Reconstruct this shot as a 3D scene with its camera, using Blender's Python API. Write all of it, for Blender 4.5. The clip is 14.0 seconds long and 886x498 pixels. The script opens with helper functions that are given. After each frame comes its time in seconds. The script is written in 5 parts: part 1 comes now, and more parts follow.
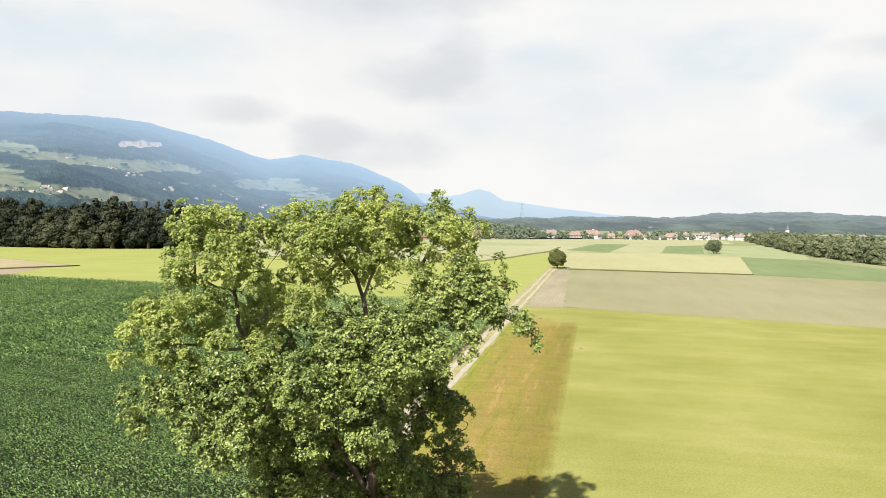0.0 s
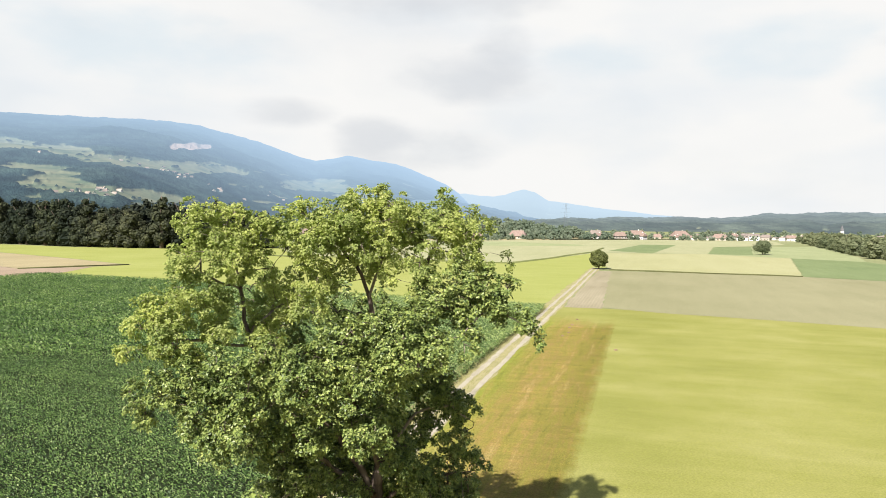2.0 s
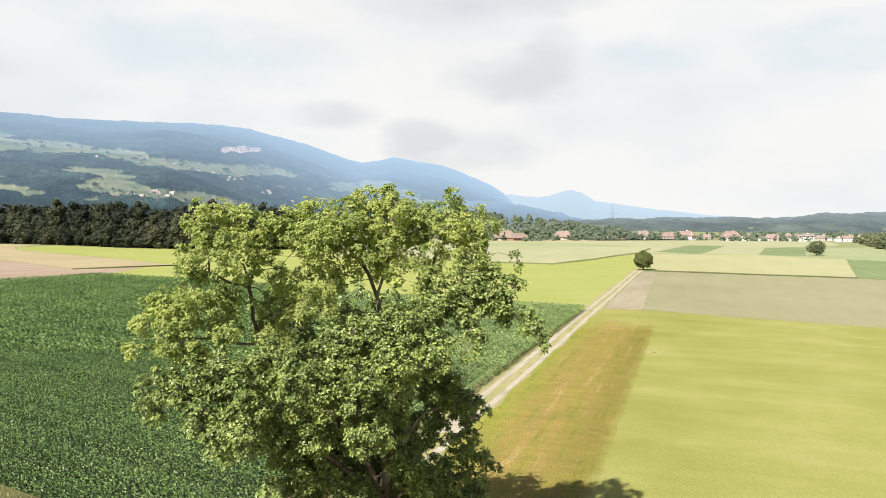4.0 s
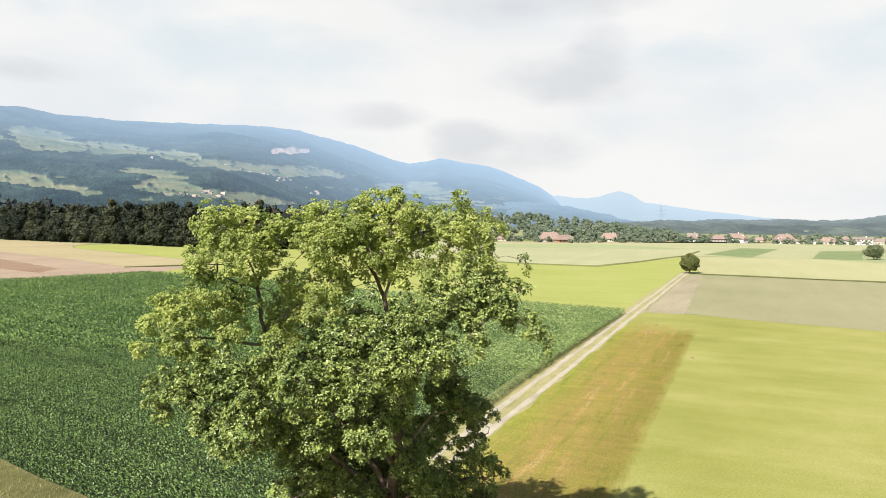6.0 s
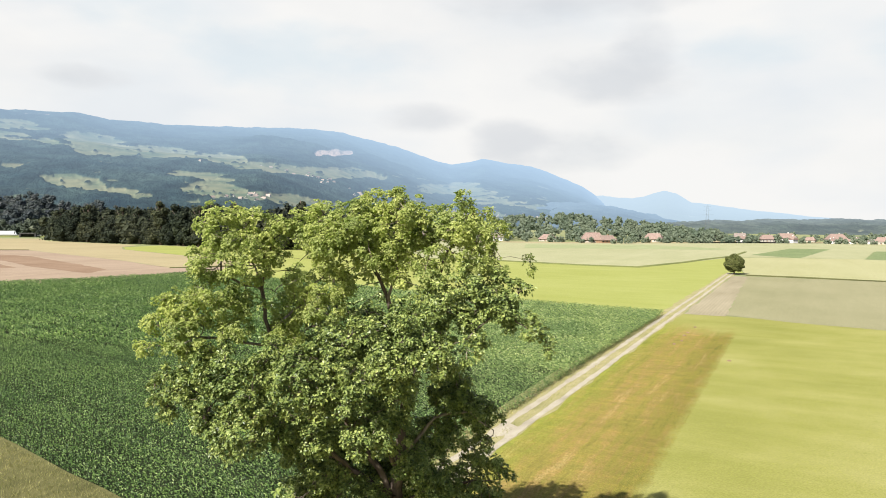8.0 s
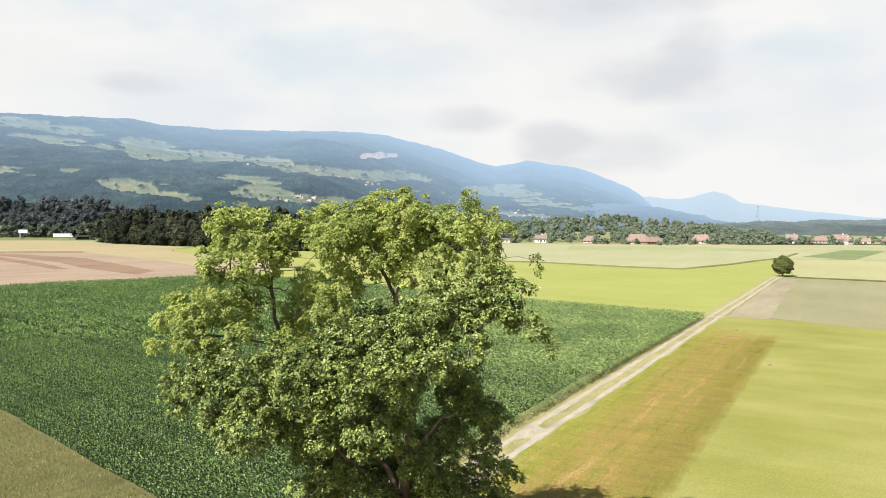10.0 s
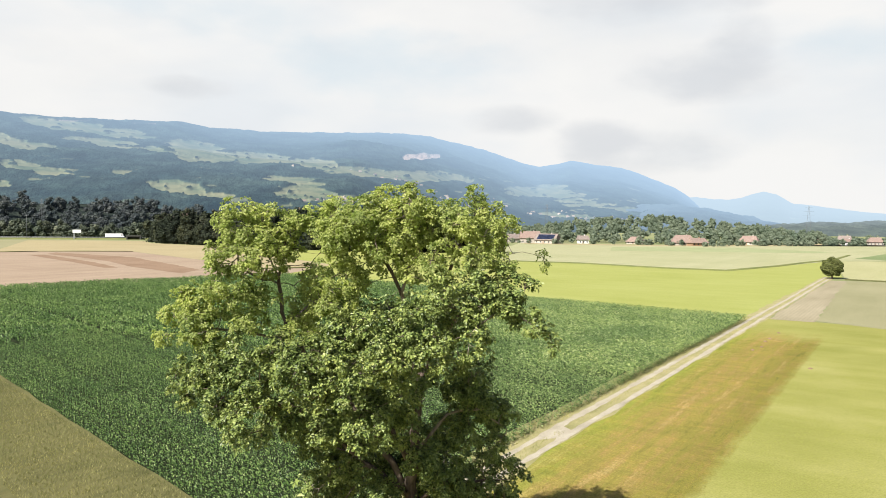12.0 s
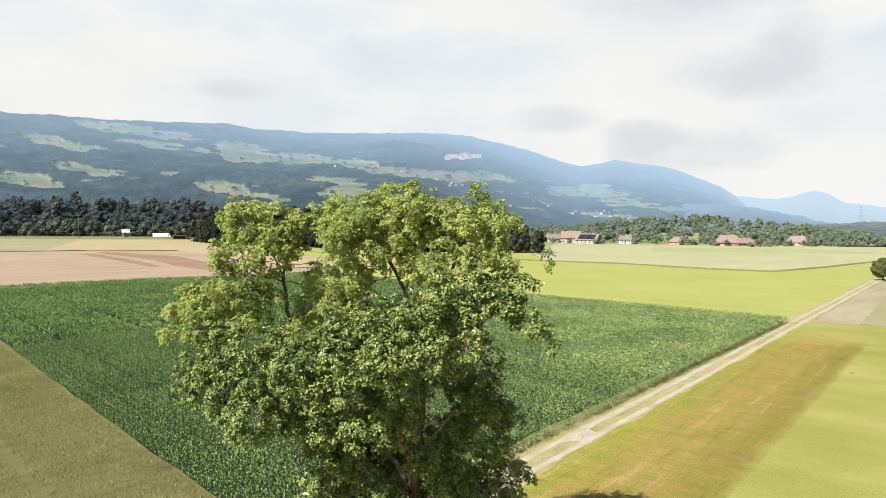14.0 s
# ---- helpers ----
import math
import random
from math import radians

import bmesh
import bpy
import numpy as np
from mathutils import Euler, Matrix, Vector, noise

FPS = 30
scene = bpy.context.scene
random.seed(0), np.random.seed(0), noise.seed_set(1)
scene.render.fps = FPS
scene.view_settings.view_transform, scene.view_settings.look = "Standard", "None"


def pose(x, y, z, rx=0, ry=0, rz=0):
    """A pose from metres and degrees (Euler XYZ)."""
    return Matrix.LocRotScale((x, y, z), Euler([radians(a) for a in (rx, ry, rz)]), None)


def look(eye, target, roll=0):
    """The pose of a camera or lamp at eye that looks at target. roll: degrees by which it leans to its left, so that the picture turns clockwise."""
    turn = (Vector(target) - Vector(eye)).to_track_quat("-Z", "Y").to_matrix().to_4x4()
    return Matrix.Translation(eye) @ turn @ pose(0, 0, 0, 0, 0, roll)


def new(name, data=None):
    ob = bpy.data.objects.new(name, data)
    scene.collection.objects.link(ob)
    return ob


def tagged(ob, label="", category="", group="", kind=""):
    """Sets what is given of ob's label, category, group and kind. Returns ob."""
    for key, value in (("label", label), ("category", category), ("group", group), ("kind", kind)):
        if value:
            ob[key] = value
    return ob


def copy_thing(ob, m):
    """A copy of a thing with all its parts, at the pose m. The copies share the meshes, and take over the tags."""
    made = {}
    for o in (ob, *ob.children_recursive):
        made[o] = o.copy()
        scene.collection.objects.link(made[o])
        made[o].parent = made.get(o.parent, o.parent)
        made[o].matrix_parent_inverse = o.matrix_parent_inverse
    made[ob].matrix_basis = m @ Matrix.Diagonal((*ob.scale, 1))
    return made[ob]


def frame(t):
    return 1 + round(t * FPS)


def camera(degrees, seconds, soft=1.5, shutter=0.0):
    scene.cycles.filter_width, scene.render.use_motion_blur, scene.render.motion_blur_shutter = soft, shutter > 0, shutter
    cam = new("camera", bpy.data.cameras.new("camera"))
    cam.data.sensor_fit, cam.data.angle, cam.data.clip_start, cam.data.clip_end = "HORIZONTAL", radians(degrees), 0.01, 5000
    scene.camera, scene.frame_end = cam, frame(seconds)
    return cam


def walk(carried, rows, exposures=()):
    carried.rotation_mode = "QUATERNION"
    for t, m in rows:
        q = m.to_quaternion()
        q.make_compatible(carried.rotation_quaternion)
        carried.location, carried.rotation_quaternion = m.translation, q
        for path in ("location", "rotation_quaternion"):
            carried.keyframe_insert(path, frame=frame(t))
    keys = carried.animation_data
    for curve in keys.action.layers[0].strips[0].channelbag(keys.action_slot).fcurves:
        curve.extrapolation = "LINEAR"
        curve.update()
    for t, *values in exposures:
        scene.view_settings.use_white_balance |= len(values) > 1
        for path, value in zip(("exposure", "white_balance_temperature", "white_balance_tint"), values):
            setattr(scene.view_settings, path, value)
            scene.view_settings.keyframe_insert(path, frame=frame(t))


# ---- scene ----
cam = camera(62.8, 14.0, soft=0.9)
PATH = [
    (0, (0.238, 0.085, 16.115), (0.235, 2.083, 16.039), 0.6),
    (0.5, (0.606, 0.099, 16.09), (0.572, 2.098, 16.014), 0.6),
    (1, (0.954, 0.162, 16.086), (0.885, 2.159, 16.01), 0.6),
    (1.5, (1.324, 0.207, 16.06), (1.227, 2.204, 15.984), 0.6),
    (2, (1.7, 0.222, 16.03), (1.575, 2.217, 15.954), 0.6),
    (2.5, (2.044, 0.271, 16.001), (1.89, 2.264, 15.926), 0.7),
    (3, (2.419, 0.31, 15.992), (2.23, 2.3, 15.917), 0.6),
    (5.5, (4.219, 0.663, 16.061), (3.876, 2.632, 15.988), 0.6),
    (6, (4.581, 0.765, 16.079), (4.204, 2.728, 16.006), 0.7),
    (6.5, (4.908, 0.857, 16.06), (4.509, 2.815, 15.988), 0.6),
    (7, (5.288, 0.973, 16.069), (4.857, 2.924, 15.998), 0.6),
    (7.5, (5.623, 1.122, 16.066), (5.162, 3.066, 15.995), 0.5),
    (8, (5.984, 1.291, 16.073), (5.492, 3.228, 16.001), 0.5),
    (10.5, (7.659, 1.852, 15.951), (7.02, 3.746, 15.884), 0.4),
    (11, (7.977, 2.019, 15.884), (7.309, 3.903, 15.817), 0.5),
    (11.5, (8.284, 2.114, 15.825), (7.589, 3.988, 15.76), 0.4),
    (12, (8.604, 2.281, 15.81), (7.883, 4.145, 15.744), 0.4),
    (12.5, (8.891, 2.472, 15.808), (8.146, 4.327, 15.742), 0.4),
    (13, (9.206, 2.689, 15.801), (8.436, 4.534, 15.735), 0.3),
    (13.5, (9.505, 2.894, 15.773), (8.708, 4.728, 15.707), 0.3),
    (14, (9.781, 3.099, 15.77), (8.955, 4.919, 15.703), 0.4),
]
walk(cam, [(t, look(eye, target, roll)) for t, eye, target, roll in PATH], ((0, 1.04), (14, 1.01)))

# ---- sky, sun ----
SUN_DIR = Vector((0.41, 0.91, 0.0)).normalized()  # the way the shadows fall
SUN_ELEV = radians(40.5)
world = bpy.data.worlds.new("sky")
scene.world = world
world.use_nodes = True
wn, wl = world.node_tree.nodes, world.node_tree.links
wn.clear()
w_out = wn.new("ShaderNodeOutputWorld")
w_sky = wn.new("ShaderNodeTexSky")
w_sky.sky_type = "NISHITA"
w_sky.sun_disc = False
w_sky.sun_elevation = SUN_ELEV
w_sky.sun_rotation = math.atan2(-SUN_DIR.x, -SUN_DIR.y)
w_sky.air_density, w_sky.dust_density = 1.0, 2.0
w_bg = wn.new("ShaderNodeBackground")
w_bg.inputs["Strength"].default_value = 0.05
wl.new(w_sky.outputs[0], w_bg.inputs["Color"])
w_tc = wn.new("ShaderNodeTexCoord")
w_map = wn.new("ShaderNodeMapping")
w_map.inputs["Scale"].default_value = (1.0, 1.0, 2.4)
w_map.inputs["Location"].default_value = (0.35, 0.1, 0.2)
wl.new(w_tc.outputs["Generated"], w_map.inputs["Vector"])
w_n1 = wn.new("ShaderNodeTexNoise")
w_n1.inputs["Scale"].default_value, w_n1.inputs["Detail"].default_value = 2.6, 7.0
w_n1.inputs["Roughness"].default_value = 0.52
wl.new(w_map.outputs[0], w_n1.inputs["Vector"])
w_r1 = wn.new("ShaderNodeValToRGB")
w_r1.color_ramp.elements[0].position, w_r1.color_ramp.elements[1].position = 0.30, 0.50
w_r1.color_ramp.elements[0].color = (0.90, 0.90, 0.90, 1)
wl.new(w_n1.outputs["Fac"], w_r1.inputs["Fac"])
w_n2 = wn.new("ShaderNodeTexNoise")
w_n2.inputs["Scale"].default_value, w_n2.inputs["Detail"].default_value = 3.4, 4.0
w_map2 = wn.new("ShaderNodeMapping")
w_map2.inputs["Scale"].default_value = (1.0, 1.0, 2.6)
w_map2.inputs["Location"].default_value = (2.3, 1.7, 0.4)
wl.new(w_tc.outputs["Generated"], w_map2.inputs["Vector"])
wl.new(w_map2.outputs[0], w_n2.inputs["Vector"])
w_r2 = wn.new("ShaderNodeValToRGB")
w_r2.color_ramp.elements[0].position, w_r2.color_ramp.elements[1].position = 0.30, 0.54
w_r2.color_ramp.elements[0].color = (0.885, 0.92, 0.95, 1)
w_r2.color_ramp.elements[1].color = (1.0, 0.995, 0.98, 1)
wl.new(w_n2.outputs["Fac"], w_r2.inputs["Fac"])
w_cl = wn.new("ShaderNodeBackground")
w_cl.inputs["Strength"].default_value = 0.46


def sky_math(how, a, b):
    m = wn.new("ShaderNodeMath")
    m.operation = how
    for sock, v in zip(m.inputs, (a, b)):
        if isinstance(v, (int, float)):
            sock.default_value = v
        else:
            wl.new(v, sock)
    return m.outputs[0]


# grey undersides and thin blue places among the bright cloud: bearing, height, half width and half height in degrees
w_ragged = wn.new("ShaderNodeTexNoise")
w_ragged.inputs["Scale"].default_value, w_ragged.inputs["Detail"].default_value = 9.0, 5.0
wl.new(w_map.outputs[0], w_ragged.inputs["Vector"])
sky_colour = w_r2.outputs[0]
GREY, BLUE = (0.785, 0.806, 0.832), (0.80, 0.885, 0.94)
for tone, spots in ((BLUE, ((-25.5, 12.0, 9.0, 2.6), (21.1, 12.4, 6.0, 2.2), (29.5, 8.7, 4.0, 2.0), (-38.0, 15.5, 8.0, 2.0), (9.0, 12.5, 5.0, 1.6))),
                    (GREY, ((-1.2, 11.2, 5.2, 2.2), (0.8, 13.2, 2.4, 2.6), (-4.5, 5.6, 6.5, 1.5), (-9.0, 6.4, 3.5, 1.6), (-4.0, 16.8, 10.0, 1.7), (-16.2, 8.2, 3.6, 1.2), (-39.9, 10.0, 3.0, 0.8), (31.5, 6.3, 2.5, 1.0), (32.0, 12.0, 5.0, 1.0)))):
    for bearing, height, wide, tall in spots:
        az, el = radians(bearing), radians(height)
        centre = Vector((math.sin(az) * math.cos(el), math.cos(az) * math.cos(el), math.sin(el)))
        off = wn.new("ShaderNodeVectorMath")
        off.operation = "SUBTRACT"
        wl.new(w_tc.outputs["Generated"], off.inputs[0])
        off.inputs[1].default_value = centre
        total = None
        for axis, half in ((Vector((math.cos(az), -math.sin(az), 0)), wide), (Vector((0, 0, 1)), tall), (Vector((math.sin(az), math.cos(az), 0)), 30)):
            dot = wn.new("ShaderNodeVectorMath")
            dot.operation = "DOT_PRODUCT"
            wl.new(off.outputs[0], dot.inputs[0])
            dot.inputs[1].default_value = axis / math.sin(radians(half))
            sq = sky_math("POWER", dot.outputs["Value"], 2.0)
            total = sq if total is None else sky_math("ADD", total, sq)
        ragged = sky_math("MULTIPLY_ADD", w_ragged.outputs["Fac"], 3.2)
        ragged.node.inputs[2].default_value = -1.75
        edge = wn.new("ShaderNodeMapRange")
        edge.interpolation_type = "SMOOTHSTEP"
        wl.new(sky_math("ADD", total, ragged), edge.inputs["Value"])
        for key, val in (("From Min", -0.6), ("From Max", 1.3), ("To Min", 0.85), ("To Max", 0.0)):
            edge.inputs[key].default_value = val
        mix = wn.new("ShaderNodeMix")
        mix.data_type = "RGBA"
        wl.new(edge.outputs[0], mix.inputs[0])
        wl.new(sky_colour, mix.inputs[6])
        mix.inputs[7].default_value = (*tone, 1)
        sky_colour = mix.outputs[2]
wl.new(sky_colour, w_cl.inputs["Color"])
w_mix = wn.new("ShaderNodeMixShader")
w_up = wn.new("ShaderNodeSeparateXYZ")
wl.new(w_tc.outputs["Generated"], w_up.inputs[0])
w_clear = wn.new("ShaderNodeMapRange")  # broken cloud round the horizon, clearer overhead
w_clear.interpolation_type = "SMOOTHSTEP"
for key, val in (("From Min", 0.30), ("From Max", 0.52), ("To Min", 1.0), ("To Max", 0.0)):
    w_clear.inputs[key].default_value = val
wl.new(w_up.outputs["Z"], w_clear.inputs["Value"])
w_cov = wn.new("ShaderNodeMath")
w_cov.operation = "MULTIPLY"
wl.new(w_r1.outputs[0], w_cov.inputs[0])
wl.new(w_clear.outputs[0], w_cov.inputs[1])
w_side = wn.new("ShaderNodeMapRange")  # the cloud thins out towards the sun's side
w_side.interpolation_type = "SMOOTHSTEP"
for key, val in (("From Min", -0.5), ("From Max", 0.35), ("To Min", 0.15), ("To Max", 1.0)):
    w_side.inputs[key].default_value = val
wl.new(w_up.outputs["Y"], w_side.inputs["Value"])
wl.new(sky_math("MULTIPLY", w_cov.outputs[0], w_side.outputs[0]), w_mix.inputs[0])
wl.new(w_bg.outputs[0], w_mix.inputs[1])
wl.new(w_cl.outputs[0], w_mix.inputs[2])
wl.new(w_mix.outputs[0], w_out.inputs["Surface"])

sun = new("sun", bpy.data.lights.new("sun", "SUN"))
sun.data.energy, sun.data.angle, sun.data.color = 5.0, radians(0.6), (1.0, 0.95, 0.86)
sun.matrix_world = look((0, 0, 200), Vector((0, 0, 200)) + SUN_DIR * math.cos(SUN_ELEV) + Vector((0, 0, -math.sin(SUN_ELEV))))


# ---- materials ----
def base_mat(name, rough=0.8, spec=0.3):
    m = bpy.data.materials.new(name)
    m.use_nodes = True
    b = m.node_tree.nodes["Principled BSDF"]
    b.inputs["Roughness"].default_value = rough
    b.inputs["Specular IOR Level"].default_value = spec
    return m, m.node_tree.nodes, m.node_tree.links, b


def ramp(n, stops):
    r = n.new("ShaderNodeValToRGB")
    e = r.color_ramp.elements
    while len(e) < len(stops):
        e.new(0.5)
    for k, (p, c) in enumerate(stops):
        e[k].position, e[k].color = p, (*c, 1)
    return r


def coords(n, l, scale=(1, 1, 1), turn=0.0):
    """World places, turned about z, then stretched along the turned axes."""
    g = n.new("ShaderNodeNewGeometry")
    m = n.new("ShaderNodeMapping")
    m.vector_type = "TEXTURE"
    m.inputs["Scale"].default_value = [1.0 / v for v in scale]
    m.inputs["Rotation"].default_value = (0, 0, -turn)
    l.new(g.outputs["Position"], m.inputs["Vector"])
    return m.outputs[0]


def noise_tex(n, l, vec, scale, detail=6.0, rough=0.6):
    t = n.new("ShaderNodeTexNoise")
    t.inputs["Scale"].default_value, t.inputs["Detail"].default_value, t.inputs["Roughness"].default_value = scale, detail, rough
    l.new(vec, t.inputs["Vector"])
    return t.outputs["Fac"]


def mixed(n, l, fac, a, b, how="MIX"):
    m = n.new("ShaderNodeMix")
    m.data_type, m.blend_type = "RGBA", how
    for sock, v in ((m.inputs[0], fac), (m.inputs[6], a), (m.inputs[7], b)):
        if isinstance(v, (int, float)):
            sock.default_value = v
        elif isinstance(v, tuple):
            sock.default_value = (*v, 1)
        else:
            l.new(v, sock)
    return m.outputs[2]


ROW_TURN = -math.atan(0.2085)  # the fields lie along the track, a little clockwise of north


def field_mat(name, dark, mid, light, fine=6.0, stretch=(1.0, 0.12), turn=ROW_TURN, bump=0.05, broad=0.035, streak=0.35, stripes=None, strip=False, lines=0.45):
    """Soil, stubble or short crop: broad patches, streaks along the work direction, fine grain and relief."""
    m, n, l, b = base_mat(name, 0.95, 0.1)
    dark, mid, light = ([v * 0.76 for v in c] for c in (dark, mid, light))
    flat = coords(n, l)
    lined = coords(n, l, (stretch[0], stretch[1], 1), -turn)
    r = ramp(n, [(0.32, dark), (0.5, mid), (0.68, light)])
    l.new(noise_tex(n, l, flat, broad, 4.0), r.inputs["Fac"])
    r2 = ramp(n, [(0.35, dark), (0.65, light)])
    l.new(noise_tex(n, l, lined, streak, 5.0, 0.65), r2.inputs["Fac"])
    c = mixed(n, l, lines, r.outputs[0], r2.outputs[0])
    g = noise_tex(n, l, flat, fine, 4.0, 0.7)
    r3 = ramp(n, [(0.3, (0.6, 0.6, 0.6)), (0.7, (1.3, 1.3, 1.3))])
    l.new(g, r3.inputs["Fac"])
    c = mixed(n, l, 0.55, c, r3.outputs[0], "MULTIPLY")
    if strip:  # the dry, early-cut swath beside the track fades unevenly into the meadow
        across = n.new("ShaderNodeVectorMath")
        across.operation = "DOT_PRODUCT"
        l.new(flat, across.inputs[0])
        across.inputs[1].default_value = (0.979, -0.204, 0)
        ahead = n.new("ShaderNodeVectorMath")
        ahead.operation = "DOT_PRODUCT"
        l.new(flat, ahead.inputs[0])
        ahead.inputs[1].default_value = (0.204, 0.979, 0)
        wob = n.new("ShaderNodeMath")
        wob.operation = "MULTIPLY_ADD"
        l.new(noise_tex(n, l, flat, 0.35, 5.0, 0.7), wob.inputs[0])
        wob.inputs[1].default_value, wob.inputs[2].default_value = 2.2, -1.1
        add = n.new("ShaderNodeMath")
        l.new(across.outputs["Value"], add.inputs[0])
        l.new(wob.outputs[0], add.inputs[1])
        side = n.new("ShaderNodeMapRange")
        l.new(add.outputs[0], side.inputs["Value"])
        for key, val in (("From Min", -3.05), ("From Max", -2.15), ("To Min", 1.0), ("To Max", 0.0)):
            side.inputs[key].default_value = val
        wob2 = n.new("ShaderNodeMath")
        wob2.operation = "MULTIPLY_ADD"
        l.new(noise_tex(n, l, flat, 0.12, 5.0, 0.7), wob2.inputs[0])
        wob2.inputs[1].default_value = 26.0
        l.new(ahead.outputs["Value"], wob2.inputs[2])
        end = n.new("ShaderNodeMapRange")
        l.new(wob2.outputs[0], end.inputs["Value"])
        for key, val in (("From Min", 126), ("From Max", 140), ("To Min", 1.0), ("To Max", 0.0)):
            end.inputs[key].default_value = val
        both = n.new("ShaderNodeMath")
        both.operation = "MULTIPLY"
        l.new(side.outputs[0], both.inputs[0])
        l.new(end.outputs[0], both.inputs[1])
        dry = ramp(n, [(0.32, (0.15, 0.14, 0.034)), (0.45, (0.215, 0.20, 0.045)), (0.56, (0.235, 0.185, 0.056)), (0.66, (0.30, 0.245, 0.085))])
        l.new(noise_tex(n, l, coords(n, l, (1.0, 0.09, 1), -turn), 1.0, 7.0, 0.72), dry.inputs["Fac"])
        over = n.new("ShaderNodeMapRange")  # greener by the track, reddish along the middle, olive at the far side
        l.new(add.outputs[0], over.inputs["Value"])
        over.inputs["From Min"].default_value, over.inputs["From Max"].default_value = -14.5, -2.2
        tone = ramp(n, [(0.0, (1.0, 1.22, 0.95)), (0.2, (1.02, 1.16, 0.95)), (0.38, (1.12, 1.03, 1.14)), (0.62, (1.09, 1.02, 1.08)), (0.85, (0.87, 0.86, 0.82))])
        l.new(over.outputs[0], tone.inputs["Fac"])
        toned = mixed(n, l, 1.0, dry.outputs[0], tone.outputs[0], "MULTIPLY")
        swath = ramp(n, [(0.36, (0.80, 0.84, 0.80)), (0.5, (1.0, 1.0, 1.0)), (0.64, (1.22, 1.12, 1.10))])  # cut grass lying in short rows across the strip
        l.new(noise_tex(n, l, coords(n, l, (0.22, 1.0, 1), -turn), 0.9, 6.0, 0.75), swath.inputs["Fac"])
        toned = mixed(n, l, 0.75, toned, swath.outputs[0], "MULTIPLY")
        dry2 = mixed(n, l, 0.8, toned, r3.outputs[0], "MULTIPLY")
        c = mixed(n, l, both.outputs[0], c, dry2)
    if stripes:
        w = n.new("ShaderNodeTexWave")
        w.inputs["Scale"].default_value, w.inputs["Distortion"].default_value, w.inputs["Detail"].default_value = stripes, 0.6, 2.0
        l.new(coords(n, l, (1, 1, 1), -turn), w.inputs["Vector"])
        r4 = ramp(n, [(0.2, (0.72, 0.72, 0.7)), (0.8, (1.12, 1.12, 1.12))])
        l.new(w.outputs["Fac"], r4.inputs["Fac"])
        c = mixed(n, l, 0.2, c, r4.outputs[0], "MULTIPLY")
    l.new(c, b.inputs["Base Color"])
    bp = n.new("ShaderNodeBump")
    bp.inputs["Strength"].default_value, bp.inputs["Distance"].default_value = 0.6, bump
    l.new(g, bp.inputs["Height"])
    l.new(bp.outputs[0], b.inputs["Normal"])
    return m


def leaf_mat(name, stops, rough=0.45, spec=0.35, through_light=0.3, patch=None, each=False, toward=None):
    """Leaves: each its own shade, a little gloss, some light through the blade."""
    m, n, l, b = base_mat(name, rough, spec)
    g = n.new("ShaderNodeNewGeometry")
    r = ramp(n, stops)
    l.new(g.outputs["Random Per Island"], r.inputs["Fac"])
    c = r.outputs[0]
    if patch:
        r2 = ramp(n, [(0.35, (0.72, 0.78, 0.75)), (0.65, (1.2, 1.15, 1.1))])
        l.new(noise_tex(n, l, coords(n, l), patch, 3.0), r2.inputs["Fac"])
        c = mixed(n, l, 1.0, c, r2.outputs[0], "MULTIPLY")
    if each:  # every tree has its own shade
        oi = n.new("ShaderNodeObjectInfo")
        r4 = ramp(n, [(0.0, (0.70, 0.74, 0.8)), (1.0, (1.35, 1.3, 1.15))])
        l.new(oi.outputs["Random"], r4.inputs["Fac"])
        c = mixed(n, l, 1.0, c, r4.outputs[0], "MULTIPLY")
    if toward:  # the leaf colour is multiplied by a lighter tint towards one side of the plot
        lo, hi, tint = toward
        sep = n.new("ShaderNodeVectorMath")
        sep.operation = "DOT_PRODUCT"
        l.new(coords(n, l), sep.inputs[0])
        sep.inputs[1].default_value = (1.0, 0.45, 0.0)
        mr = n.new("ShaderNodeMapRange")
        l.new(sep.outputs["Value"], mr.inputs["Value"])
        mr.inputs["From Min"].default_value, mr.inputs["From Max"].default_value = lo, hi
        c = mixed(n, l, mr.outputs[0], c, mixed(n, l, 1.0, c, tint, "MULTIPLY"))
    l.new(c, b.inputs["Base Color"])
    if through_light:
        t = n.new("ShaderNodeBsdfTranslucent")
        l.new(mixed(n, l, 1.0, c, (0.95, 1.12, 0.8), "MULTIPLY"), t.inputs["Color"])
        mx = n.new("ShaderNodeMixShader")
        mx.inputs[0].default_value = through_light
        l.new(b.outputs[0], mx.inputs[1])
        l.new(t.outputs[0], mx.inputs[2])
        l.new(mx.outputs[0], n["Material Output"].inputs["Surface"])
    return m


def bark_mat(name, a, b_, scale=3.0):
    m, n, l, b = base_mat(name, 0.9, 0.15)
    v = coords(n, l, (1, 1, 0.25))
    f = noise_tex(n, l, v, scale, 8.0, 0.7)
    r = ramp(n, [(0.35, a), (0.65, b_)])
    l.new(f, r.inputs["Fac"])
    l.new(r.outputs[0], b.inputs["Base Color"])
    bp = n.new("ShaderNodeBump")
    bp.inputs["Strength"].default_value, bp.inputs["Distance"].default_value = 0.9, 0.04
    l.new(f, bp.inputs["Height"])
    l.new(bp.outputs[0], b.inputs["Normal"])
    return m


